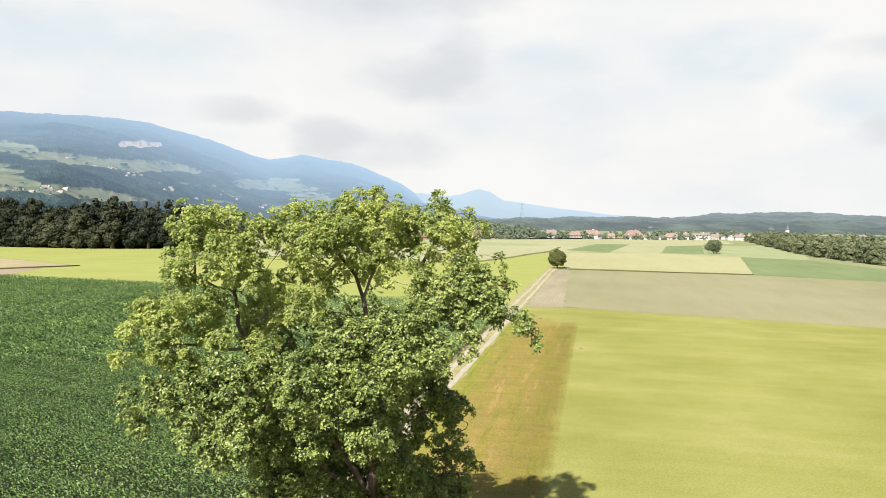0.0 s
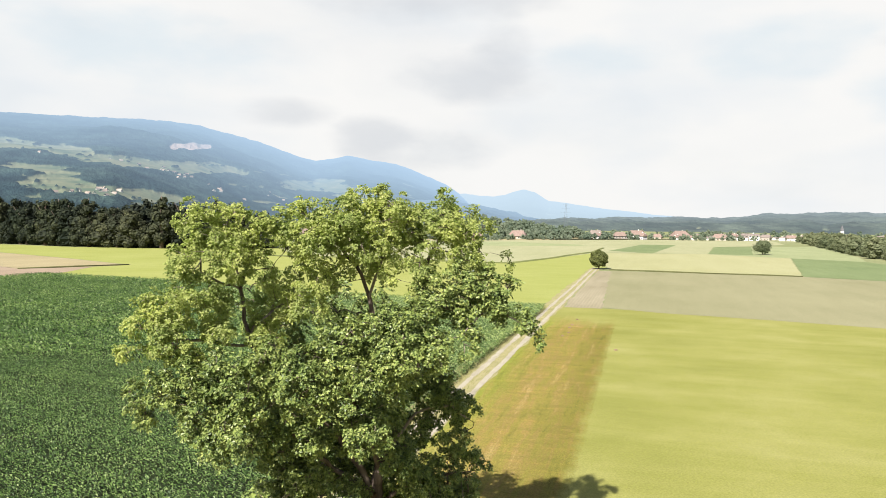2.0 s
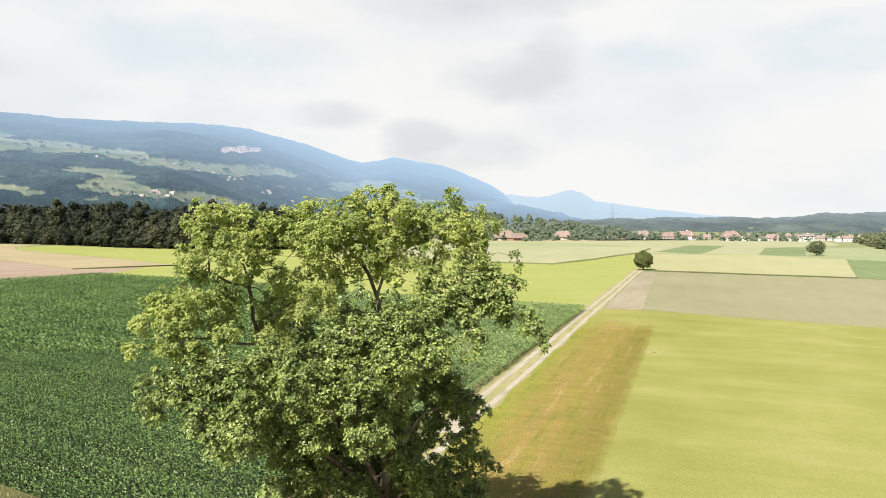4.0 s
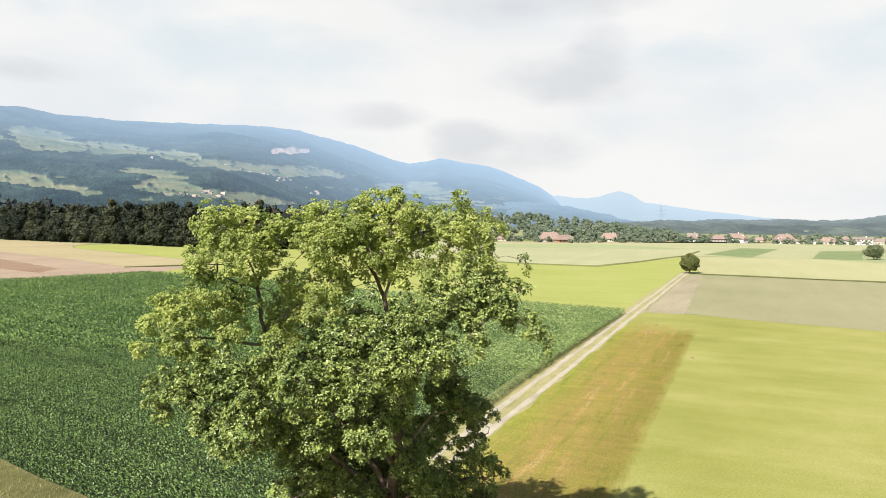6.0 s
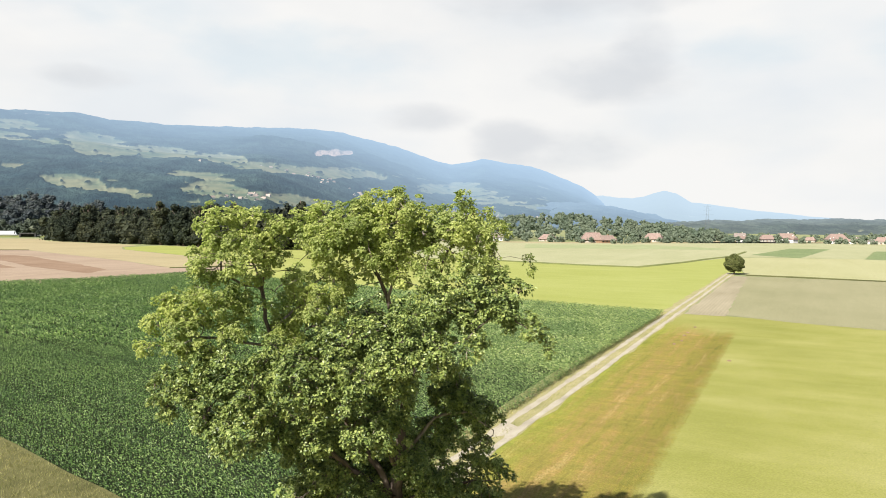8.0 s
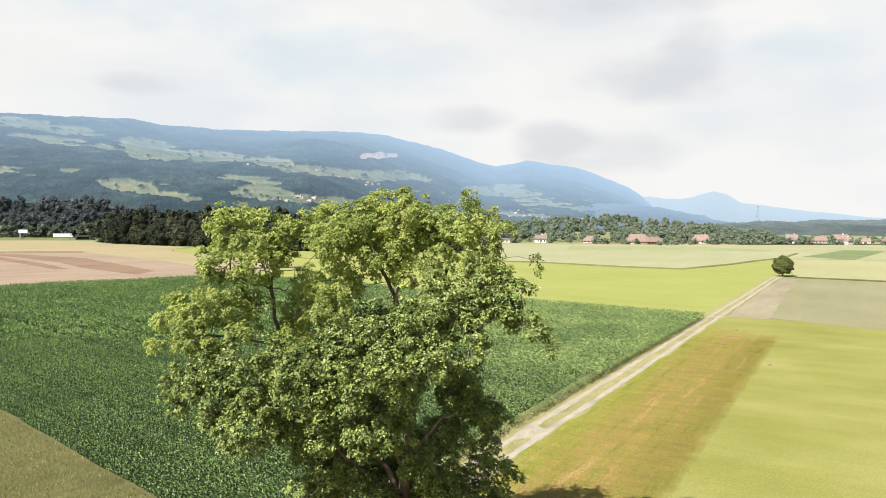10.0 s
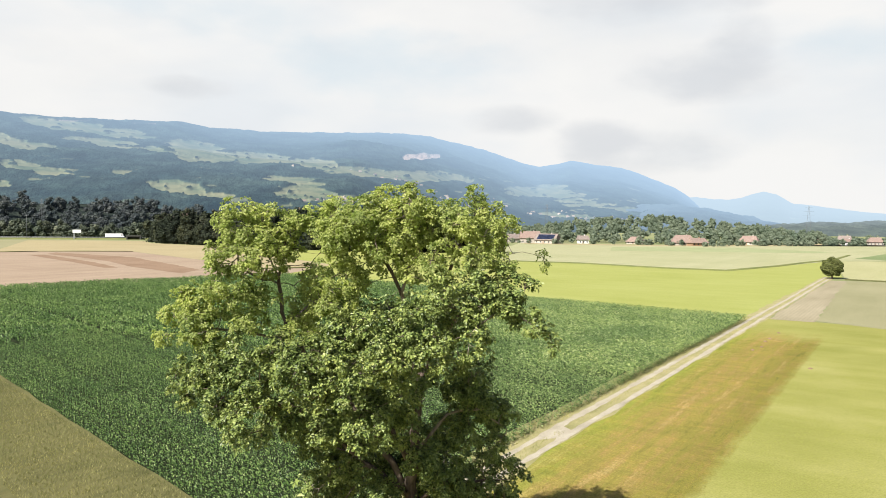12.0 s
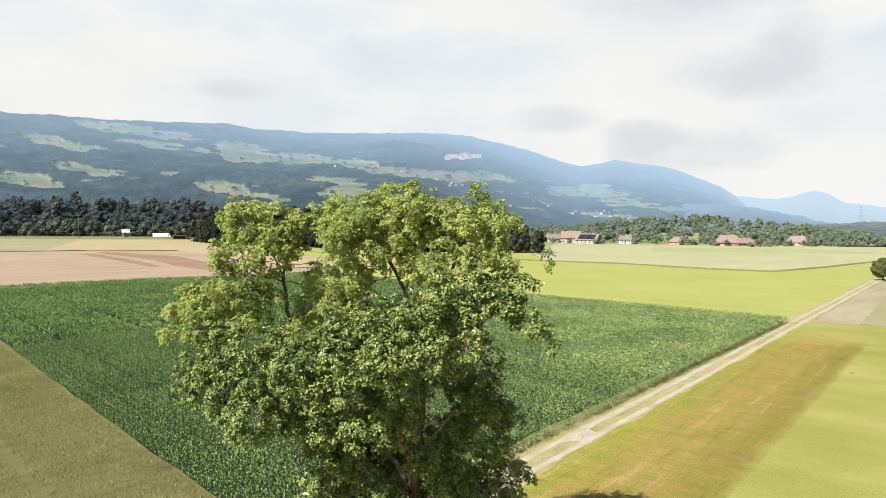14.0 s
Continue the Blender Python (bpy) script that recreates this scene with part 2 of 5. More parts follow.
def plain_mat(name, a, b_, scale=0.8, rough=0.8, spec=0.2):
    m, n, l, b = base_mat(name, rough, spec)
    r = ramp(n, [(0.35, a), (0.65, b_)])
    l.new(noise_tex(n, l, coords(n, l), scale, 6.0), r.inputs["Fac"])
    l.new(r.outputs[0], b.inputs["Base Color"])
    return m


# Colour of the haze painted over distant land.
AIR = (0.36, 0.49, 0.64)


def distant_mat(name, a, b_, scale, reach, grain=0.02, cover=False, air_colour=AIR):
    """Land kilometres away, its haze mixed in as a glow: the further, the bluer."""
    m, n, l, b = base_mat(name, 1.0, 0.0)
    r = ramp(n, [(0.3, a), (0.7, b_)])
    l.new(noise_tex(n, l, coords(n, l, (1.0, 0.6, 1.5), radians(-30)) if cover else coords(n, l), scale, 8.0, 0.65), r.inputs["Fac"])
    r2 = ramp(n, [(0.34, (0.3, 0.3, 0.3)), (0.66, (1.7, 1.7, 1.7))])
    l.new(noise_tex(n, l, coords(n, l, (1.0, 0.4, 2.0), radians(-30)) if cover else coords(n, l), grain, 6.0, 0.7), r2.inputs["Fac"])
    c = mixed(n, l, 0.8, r.outputs[0], r2.outputs[0], "MULTIPLY")
    if cover:  # clearings and rock faces among the woods
        for key, lo, hi, sc in (("clearing", (0.075, 0.10, 0.062), (0.165, 0.165, 0.098), 0.012), ("rock", (0.33, 0.24, 0.20), (0.43, 0.325, 0.275), 0.02)):
            at = n.new("ShaderNodeAttribute")
            at.attribute_name = key
            rr = ramp(n, [(0.35, lo), (0.65, hi)])
            l.new(noise_tex(n, l, coords(n, l), sc, 5.0), rr.inputs["Fac"])
            edge = n.new("ShaderNodeMapRange")
            l.new(at.outputs["Fac"], edge.inputs["Value"])
            edge.inputs["From Min"].default_value, edge.inputs["From Max"].default_value = 0.35, 0.65
            c = mixed(n, l, edge.outputs[0], c, rr.outputs[0])
    l.new(c, b.inputs["Base Color"])
    if cover:  # the lumpy roof of the woods
        bp = n.new("ShaderNodeBump")
        bp.inputs["Strength"].default_value, bp.inputs["Distance"].default_value = 1.0, 14.0
        l.new(noise_tex(n, l, coords(n, l, (1.0, 0.45, 1.0), radians(-30)), 0.05, 4.0, 0.75), bp.inputs["Height"])
        wooded = n.new("ShaderNodeMath")
        wooded.operation = "SUBTRACT"
        wooded.use_clamp = True
        wooded.inputs[0].default_value = 1.0
        at = n.new("ShaderNodeAttribute")
        at.attribute_name = "clearing"
        l.new(at.outputs["Fac"], wooded.inputs[1])
        l.new(wooded.outputs[0], bp.inputs["Strength"])
        l.new(bp.outputs[0], b.inputs["Normal"])
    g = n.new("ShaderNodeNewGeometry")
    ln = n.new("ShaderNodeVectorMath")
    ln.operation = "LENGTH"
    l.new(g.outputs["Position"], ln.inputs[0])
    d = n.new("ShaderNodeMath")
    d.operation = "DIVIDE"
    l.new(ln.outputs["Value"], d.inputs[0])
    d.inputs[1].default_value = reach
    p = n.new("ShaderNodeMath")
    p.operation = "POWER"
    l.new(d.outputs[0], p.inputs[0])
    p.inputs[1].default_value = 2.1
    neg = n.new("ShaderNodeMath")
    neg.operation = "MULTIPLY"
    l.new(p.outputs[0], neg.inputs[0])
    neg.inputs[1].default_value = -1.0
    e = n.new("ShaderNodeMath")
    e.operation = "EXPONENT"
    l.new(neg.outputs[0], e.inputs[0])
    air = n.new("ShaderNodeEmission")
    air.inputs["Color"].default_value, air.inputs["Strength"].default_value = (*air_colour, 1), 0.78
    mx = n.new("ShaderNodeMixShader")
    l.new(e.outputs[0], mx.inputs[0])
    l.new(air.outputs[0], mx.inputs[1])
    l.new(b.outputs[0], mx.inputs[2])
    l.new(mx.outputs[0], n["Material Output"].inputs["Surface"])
    return m


M_GROUND = field_mat("valley_ground", (0.20, 0.24, 0.10), (0.29, 0.31, 0.15), (0.36, 0.36, 0.20), fine=0.8, broad=0.008, streak=0.05)
M_MEADOW = field_mat("mown_meadow", (0.255, 0.265, 0.060), (0.318, 0.32, 0.086), (0.40, 0.385, 0.14), fine=7.0, stretch=(0.12, 0.8), broad=0.06, streak=0.27, strip=True, lines=0.33)
M_RAPE = field_mat("yellow_green_crop", (0.32, 0.35, 0.09), (0.355, 0.38, 0.11), (0.39, 0.41, 0.135), fine=3.0, stretch=(0.2, 1.0), streak=0.2)
# The next two crop colours hold a little grey for haze.
M_PALE = field_mat("pale_crop", (0.36, 0.37, 0.20), (0.41, 0.41, 0.24), (0.45, 0.44, 0.27), fine=2.0, broad=0.012, streak=0.12)
M_PALE2 = field_mat("ripe_barley", (0.39, 0.385, 0.195), (0.43, 0.42, 0.225), (0.47, 0.455, 0.26), fine=2.0, broad=0.012, streak=0.12)
M_GREYF = field_mat("sprouting_soil", (0.275, 0.265, 0.145), (0.325, 0.31, 0.18), (0.365, 0.345, 0.205), fine=3.0, broad=0.02, streak=0.25, lines=0.3)
M_ROWS = field_mat("row_crop_soil", (0.30, 0.265, 0.17), (0.37, 0.325, 0.22), (0.45, 0.395, 0.28), fine=3.0, stripes=0.5)
M_GREEN = field_mat("green_crop", (0.18, 0.235, 0.105), (0.215, 0.27, 0.12), (0.25, 0.30, 0.145), fine=2.5, broad=0.03, streak=0.2)
M_LGREEN = field_mat("light_green_crop", (0.30, 0.34, 0.17), (0.35, 0.385, 0.20), (0.39, 0.42, 0.235), fine=2.5, broad=0.03, streak=0.2)
M_BROWN = field_mat("bare_soil", (0.315, 0.235, 0.17), (0.385, 0.295, 0.215), (0.44, 0.345, 0.26), fine=2.0, broad=0.03, streak=0.2)
M_DAMP = field_mat("damp_soil", (0.24, 0.158, 0.105), (0.295, 0.20, 0.138), (0.345, 0.245, 0.17), fine=2.0, broad=0.05, streak=0.25)
M_TAN = field_mat("ripe_wheat_far", (0.36, 0.305, 0.175), (0.42, 0.355, 0.205), (0.465, 0.395, 0.24), fine=2.0, broad=0.02, streak=0.15)
# Near-black: the shade between the corn rows is put into this colour.
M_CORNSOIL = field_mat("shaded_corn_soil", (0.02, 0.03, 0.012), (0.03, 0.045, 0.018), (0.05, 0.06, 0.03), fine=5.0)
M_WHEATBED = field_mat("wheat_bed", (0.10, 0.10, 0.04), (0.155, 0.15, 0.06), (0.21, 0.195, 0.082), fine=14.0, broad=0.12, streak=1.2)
M_VERGE = field_mat("dry_verge", (0.28, 0.27, 0.11), (0.39, 0.355, 0.17), (0.48, 0.43, 0.24), fine=9.0, broad=0.3, streak=0.8)
M_GRAVEL = field_mat("track_gravel", (0.37, 0.33, 0.25), (0.485, 0.435, 0.34), (0.57, 0.52, 0.42), fine=14.0, broad=0.4, streak=1.2)
M_DITCH = field_mat("ditch_grass", (0.13, 0.16, 0.06), (0.18, 0.20, 0.075), (0.23, 0.24, 0.09), fine=3.0)
M_BALK = field_mat("balk_grass", (0.075, 0.08, 0.035), (0.105, 0.11, 0.048), (0.14, 0.14, 0.062), fine=3.0)
M_ASPHALT = plain_mat("asphalt", (0.16, 0.16, 0.165), (0.22, 0.22, 0.22), 0.2)
M_DARKCONCRETE = plain_mat("dark_concrete", (0.045, 0.045, 0.042), (0.085, 0.083, 0.078), 0.6, 0.9)
# Upper leaves are yellower and painted brighter as sunlit, lower ones darker as shaded.
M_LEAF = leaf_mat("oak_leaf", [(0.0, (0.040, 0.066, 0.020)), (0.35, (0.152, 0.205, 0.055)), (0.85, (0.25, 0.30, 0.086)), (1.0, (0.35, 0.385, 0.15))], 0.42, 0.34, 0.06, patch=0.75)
M_SUNLEAF = leaf_mat("oak_leaf_sunlit", [(0.0, (0.175, 0.205, 0.065)), (0.35, (0.385, 0.43, 0.142)), (0.85, (0.475, 0.51, 0.182)), (1.0, (0.53, 0.545, 0.245))], 0.48, 0.28, 0.48, patch=0.75)
M_CORN = leaf_mat("corn_leaf", [(0.0, (0.024, 0.053, 0.016)), (0.5, (0.084, 0.147, 0.040)), (0.85, (0.143, 0.218, 0.067)), (1.0, (0.25, 0.325, 0.137))], 0.46, 0.19, 0.26, patch=0.08, toward=(4.0, 36.0, (1.92, 1.62, 2.0)))
M_WHEAT = leaf_mat("wheat_ear", [(0.0, (0.14, 0.138, 0.055)), (0.5, (0.24, 0.23, 0.095)), (1.0, (0.35, 0.325, 0.155))], 0.8, 0.1, 0.3, patch=0.2)
M_GRASS = leaf_mat("meadow_grass", [(0.0, (0.24, 0.255, 0.05)), (0.6, (0.27, 0.285, 0.07)), (1.0, (0.32, 0.32, 0.10))], 0.8, 0.1, 0.3, patch=0.2)
M_DRYGRASS = leaf_mat("dry_grass", [(0.0, (0.19, 0.18, 0.036)), (0.6, (0.245, 0.21, 0.046)), (1.0, (0.31, 0.255, 0.078))], 0.8, 0.1, 0.3, patch=0.25)
M_VERGEGRASS = leaf_mat("verge_grass", [(0.0, (0.25, 0.25, 0.09)), (0.6, (0.35, 0.325, 0.14)), (1.0, (0.44, 0.40, 0.20))], 0.8, 0.1, 0.35, patch=0.3)
M_BARK = bark_mat("oak_bark", (0.055, 0.042, 0.036), (0.165, 0.128, 0.105))
M_TWIG = bark_mat("oak_twig_bark", (0.15, 0.122, 0.098), (0.31, 0.262, 0.215), 6.0)
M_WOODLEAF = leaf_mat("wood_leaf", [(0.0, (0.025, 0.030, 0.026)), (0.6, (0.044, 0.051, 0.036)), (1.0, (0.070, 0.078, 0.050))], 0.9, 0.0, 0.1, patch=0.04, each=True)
# Bluish and pale: the haze before the bank is put into its leaf colour.
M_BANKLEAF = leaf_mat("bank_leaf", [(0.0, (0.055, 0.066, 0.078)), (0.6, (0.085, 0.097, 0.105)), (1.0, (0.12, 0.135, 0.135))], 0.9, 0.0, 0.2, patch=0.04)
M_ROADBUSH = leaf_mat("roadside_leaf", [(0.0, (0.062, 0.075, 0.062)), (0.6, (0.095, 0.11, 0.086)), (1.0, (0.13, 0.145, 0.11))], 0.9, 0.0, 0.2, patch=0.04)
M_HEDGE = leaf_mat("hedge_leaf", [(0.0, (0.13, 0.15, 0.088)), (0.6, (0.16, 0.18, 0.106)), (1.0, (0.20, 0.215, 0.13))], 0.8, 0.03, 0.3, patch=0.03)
# Paled and greyed, with the distance haze painted into the leaf colour.
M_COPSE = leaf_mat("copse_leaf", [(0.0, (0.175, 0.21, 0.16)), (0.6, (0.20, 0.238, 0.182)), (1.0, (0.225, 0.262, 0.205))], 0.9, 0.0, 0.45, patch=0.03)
M_DOME = leaf_mat("dome_tree_leaf", [(0.0, (0.075, 0.09, 0.03)), (0.6, (0.12, 0.135, 0.042)), (1.0, (0.17, 0.18, 0.06))], 0.5, 0.2, 0.2)
M_WALL = plain_mat("house_plaster", (0.33, 0.30, 0.26), (0.42, 0.39, 0.34), 0.5)
M_WHITE = plain_mat("white_plaster", (0.62, 0.61, 0.59), (0.72, 0.71, 0.69), 0.5)
M_TIMBER = plain_mat("weathered_timber", (0.20, 0.13, 0.08), (0.30, 0.20, 0.13), 1.5)
M_TILE = plain_mat("clay_roof_tiles", (0.195, 0.138, 0.118), (0.262, 0.195, 0.168), 0.8)
M_TILE2 = plain_mat("brown_roof_tiles", (0.17, 0.14, 0.125), (0.24, 0.20, 0.18), 0.8)
M_SOLAR = plain_mat("solar_panel", (0.03, 0.04, 0.08), (0.05, 0.06, 0.11), 0.5, 0.2, 0.5)
M_PANE = plain_mat("window_glass", (0.03, 0.035, 0.045), (0.06, 0.065, 0.08), 0.5, 0.1, 0.5)
M_STEEL = plain_mat("galvanised_steel", (0.20, 0.21, 0.22), (0.28, 0.29, 0.30), 2.0, 0.6, 0.3)
M_MAST = plain_mat("weathered_steel", (0.10, 0.11, 0.12), (0.16, 0.17, 0.18), 2.0, 0.7, 0.2)
M_PAINTW = plain_mat("white_paint", (0.76, 0.77, 0.78), (0.84, 0.84, 0.84), 2.0, 0.35, 0.5)
M_SLATE = plain_mat("spire_slate", (0.10, 0.10, 0.11), (0.15, 0.15, 0.16), 0.8)
M_RUBBER = plain_mat("tyre_rubber", (0.02, 0.02, 0.02), (0.04, 0.04, 0.04), 4.0)
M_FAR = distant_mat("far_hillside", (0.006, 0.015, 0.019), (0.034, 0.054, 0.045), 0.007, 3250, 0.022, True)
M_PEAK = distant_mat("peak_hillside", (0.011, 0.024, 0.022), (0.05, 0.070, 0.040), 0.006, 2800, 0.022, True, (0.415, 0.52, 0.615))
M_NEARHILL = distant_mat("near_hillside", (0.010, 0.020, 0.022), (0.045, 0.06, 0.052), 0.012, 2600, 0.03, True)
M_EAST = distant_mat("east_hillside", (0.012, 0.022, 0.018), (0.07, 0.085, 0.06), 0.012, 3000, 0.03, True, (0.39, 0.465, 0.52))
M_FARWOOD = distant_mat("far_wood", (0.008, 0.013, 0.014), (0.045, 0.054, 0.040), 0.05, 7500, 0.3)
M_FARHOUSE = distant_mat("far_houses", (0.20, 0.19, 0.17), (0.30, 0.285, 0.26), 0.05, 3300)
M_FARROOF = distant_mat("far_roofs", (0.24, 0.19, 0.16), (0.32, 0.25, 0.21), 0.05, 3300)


# ---- mesh helpers ----
def fast_mesh(name, V, F, mats, idx=None, smooth=False):
    """A mesh from arrays of corners and of equal-sided faces."""
    V, F = np.asarray(V, np.float32), np.asarray(F, np.int32)
    me = bpy.data.meshes.new(name)
    k = F.shape[1]
    me.vertices.add(len(V))
    me.vertices.foreach_set("co", V.ravel())
    me.loops.add(F.size)
    me.loops.foreach_set("vertex_index", F.ravel())
    me.polygons.add(len(F))
    me.polygons.foreach_set("loop_start", np.arange(0, F.size, k, dtype=np.int32))
    if idx is not None:
        me.polygons.foreach_set("material_index", np.asarray(idx, np.int32))
    for m in mats if isinstance(mats, (list, tuple)) else [mats]:
        me.materials.append(m)
    me.polygons.foreach_set("use_smooth", np.full(len(F), smooth))
    me.update(calc_edges=True)
    return me


def part(name, bm, material, parent, label=""):
    me = bpy.data.meshes.new(name)
    bm.to_mesh(me)
    bm.free()
    me.materials.append(material)
    ob = new(name, me)
    ob.parent = parent
    return tagged(ob, label)


def part_mesh(name, me, parent, label=""):
    ob = new(name, me)
    ob.parent = parent
    return tagged(ob, label)


def box(bm, x0, y0, z0, x1, y1, z1):
    vs = [bm.verts.new(p) for p in ((x0, y0, z0), (x1, y0, z0), (x1, y1, z0), (x0, y1, z0), (x0, y0, z1), (x1, y0, z1), (x1, y1, z1), (x0, y1, z1))]
    for f in ((0, 3, 2, 1), (4, 5, 6, 7), (0, 1, 5, 4), (1, 2, 6, 5), (2, 3, 7, 6), (3, 0, 4, 7)):
        bm.faces.new([vs[i] for i in f])
    return vs


def sheet(name, pts, z, material, label, category="field", kind="structure", rough=0.35):
    """A flat piece of land with a soft uneven edge, lying on the ground."""
    rng = random.Random(len(pts) * 7 + int(abs(pts[0][0]) * 10))
    bm = bmesh.new()
    ring = []
    for k, (x, y) in enumerate(pts):
        x2, y2 = pts[(k + 1) % len(pts)]
        d = math.hypot(x2 - x, y2 - y)
        steps = max(1, min(60, int(d / 4)))
        for s in range(steps):
            t = s / steps
            e = 0 if s == 0 else min(rough, d * 0.006) * rng.uniform(-1, 1)
            ring.append((x + (x2 - x) * t + e * (y2 - y) / d, y + (y2 - y) * t - e * (x2 - x) / d))
    vs = [bm.verts.new((x, y, z)) for x, y in ring]
    f = bm.faces.new(vs)
    if f.normal.z < 0 or f.calc_area() and sum(a[0] * b[1] - b[0] * a[1] for a, b in zip(ring, ring[1:] + ring[:1])) < 0:
        f.normal_flip()
    bmesh.ops.triangulate(bm, faces=bm.faces[:])
    me = bpy.data.meshes.new(name)
    bm.to_mesh(me)
    bm.free()
    me.materials.append(material)
    return tagged(new(name, me), label, category, kind=kind)


def inside(P, poly):
    x, y = P[:, 0], P[:, 1]
    res = np.zeros(len(P), bool)
    for (x1, y1), (x2, y2) in zip(poly, poly[1:] + poly[:1]):
        c = (y1 > y) != (y2 > y)
        res ^= c & (x < (x2 - x1) * (y - y1) / (y2 - y1 + 1e-9) + x1)
    return res


def tube(bm, pts, radii, sides=8):
    """A tapered limb along points."""
    rings = []
    for k, p in enumerate(pts):
        d = (Vector(pts[min(k + 1, len(pts) - 1)]) - Vector(pts[max(k - 1, 0)])).normalized()
        a = d.orthogonal().normalized()
        c = d.cross(a)
        rings.append([bm.verts.new(Vector(p) + (a * math.cos(6.2832 * i / sides) + c * math.sin(6.2832 * i / sides)) * radii[k]) for i in range(sides)])
    for r0, r1 in zip(rings, rings[1:]):
        for i in range(sides):
            f = bm.faces.new((r0[i], r0[(i + 1) % sides], r1[(i + 1) % sides], r1[i]))
            f.smooth = True
    bm.faces.new(rings[-1])
    bm.faces.new(rings[0][::-1])


def leaves(P, size, rng, up=0.35, spread=0.25, out=None):
    """Folded leaf blades (two triangles each) at points P, facing up and outward."""
    n = len(P)
    nrm = rng.normal(size=(n, 3))
    nrm /= np.linalg.norm(nrm, axis=1)[:, None]
    nrm[:, 2] += up
    if out is not None:
        nrm += out * 0.5
    nrm /= np.linalg.norm(nrm, axis=1)[:, None]
    a = np.cross(nrm, rng.normal(size=(n, 3)))
    a /= np.linalg.norm(a, axis=1)[:, None] + 1e-9
    c = np.cross(nrm, a)
    s = (size * rng.uniform(1 - spread, 1 + spread, n))[:, None]
    V = np.empty((n, 4, 3))
    V[:, 0], V[:, 2] = P - a * s * 0.55, P + a * s * 0.55
    V[:, 1] = P + c * s * 0.36 + nrm * s * 0.12
    V[:, 3] = P - c * s * 0.36 + nrm * s * 0.12
    i = np.arange(n)[:, None] * 4
    F = np.concatenate([i + [0, 1, 2], i + [0, 2, 3]], 0)
    return V.reshape(-1, 3), F


def value_noise(x, y, seed=0):
    """Smooth noise in 0..1 on a grid of side 1."""
    def h(i, j):
        v = np.sin(i * 127.1 + j * 311.7 + seed * 74.7) * 43758.5453
        return v - np.floor(v)
    i, j = np.floor(x), np.floor(y)
    u, v = x - i, y - j
    u, v = u * u * (3 - 2 * u), v * v * (3 - 2 * v)
    return (h(i, j) * (1 - u) + h(i + 1, j) * u) * (1 - v) + (h(i, j + 1) * (1 - u) + h(i + 1, j + 1) * u) * v


def fbm(x, y, seed=0, octaves=5):
    r, a, t = 0.0, 0.5, 0.0
    for k in range(octaves):
        r, t = r + a * value_noise(x * 2 ** k, y * 2 ** k, seed + k), t + a
        a *= 0.5
    return r / t


# ---- land: the valley floor and its fields ----
def track_x(y):
    return -4.5 + 0.2085 * (y - 48.6)


def along(y, off):
    return (track_x(y) + off, y)


bm = bmesh.new()
bmesh.ops.create_grid(bm, x_segments=40, y_segments=40, size=4800)
me = bpy.data.meshes.new("ground")
bm.to_mesh(me)
bm.free()
me.materials.append(M_GROUND)
tagged(new("ground", me), "flat green valley floor reaching the hills", "ground", kind="structure")

def slab(name, pts, top, material, label, category):
    """A standing crop's body: a sheet with sides down to the ground."""
    ob = sheet(name, pts, top, material, label, category, rough=0.1)
    bm = bmesh.new()
    bm.from_mesh(ob.data)
    edges = [e for e in bm.edges if e.is_boundary]
    made = bmesh.ops.extrude_edge_only(bm, edges=edges)["geom"]
    for v in made:
        if isinstance(v, bmesh.types.BMVert):
            v.co.z = -0.05
    bm.to_mesh(ob.data)
    bm.free()
    return ob


CORN = [along(31.0, -2.2), along(60, -2.0), along(134.5, -1.0), (-36, 153), (-67, 171), (-119, 190), (-130, 161), (-142, 144), (-153, 114), (-156, 98.6), (-82, 64.8), (-38.6, 43.8)]
WHEAT = [(-11.5, 31.1), (-38.6, 43.9), (-82, 65.0), (-170, 105), (-260, 60), (-260, -60), along(-60, -2.4), along(0, -2.4)]
sheet("corn_field_soil", CORN, 0.02, M_CORNSOIL, "soil coloured dark as the shade under the corn rows", "field")
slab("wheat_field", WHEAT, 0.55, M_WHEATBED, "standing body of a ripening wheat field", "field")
sheet("meadow", [along(-80, 0.5), along(141, 0.5), (32.8, 133.5), (50.2, 125.8), (69.8, 115.5), (181, 67.5), (220, -80)], 0.02, M_MEADOW, "bright yellow-green mown meadow with faint swath lines", "meadow")
sheet("sprouting_field", [along(139, 9.0), (32.6, 132), (50, 124.3), (69.6, 114), (180, 66), (235, 160), (127.4, 208.7), (99, 230.7), (76.9, 237.5), along(247, 6)], 0.03, M_GREYF, "grey-green field of bare soil with young sprouts", "field")
sheet("row_crop_strip", [along(138.5, 1.8), along(137, 9.0), along(245, 6.2), along(246, 1.8)], 0.035, M_ROWS, "pale soil strip with planted rows", "field")
sheet("crop_field", [along(135, -0.9), along(250, -1.9), (44, 262), (58, 392), (29, 324), (9.7, 281.5), (-12, 287), (-47, 306.5), (-81, 312), (-116.5, 403), (-150, 400), (-182, 392), (-225, 382), (-282, 405), (-284, 373), (-260, 342.5), (-201, 302.5), (-159, 272.5), (-120, 241.5), (-127, 230), (-119, 190.5), (-67, 171.5), (-36, 153.5)], 0.03, M_RAPE, "smooth yellow-green crop field behind the corn", "field")
sheet("pale_field", [(58, 392), (29, 324), (9.7, 281.5), (-12, 287), (-47, 306.5), (-81, 312), (-116, 403), (-164, 640), (-59, 640), (46, 700), (108, 810), (300, 800), (240, 600), (157, 513), (118, 394), (71, 400)], 0.045, M_PALE, "pale green crop field in front of the farmhouses", "field")
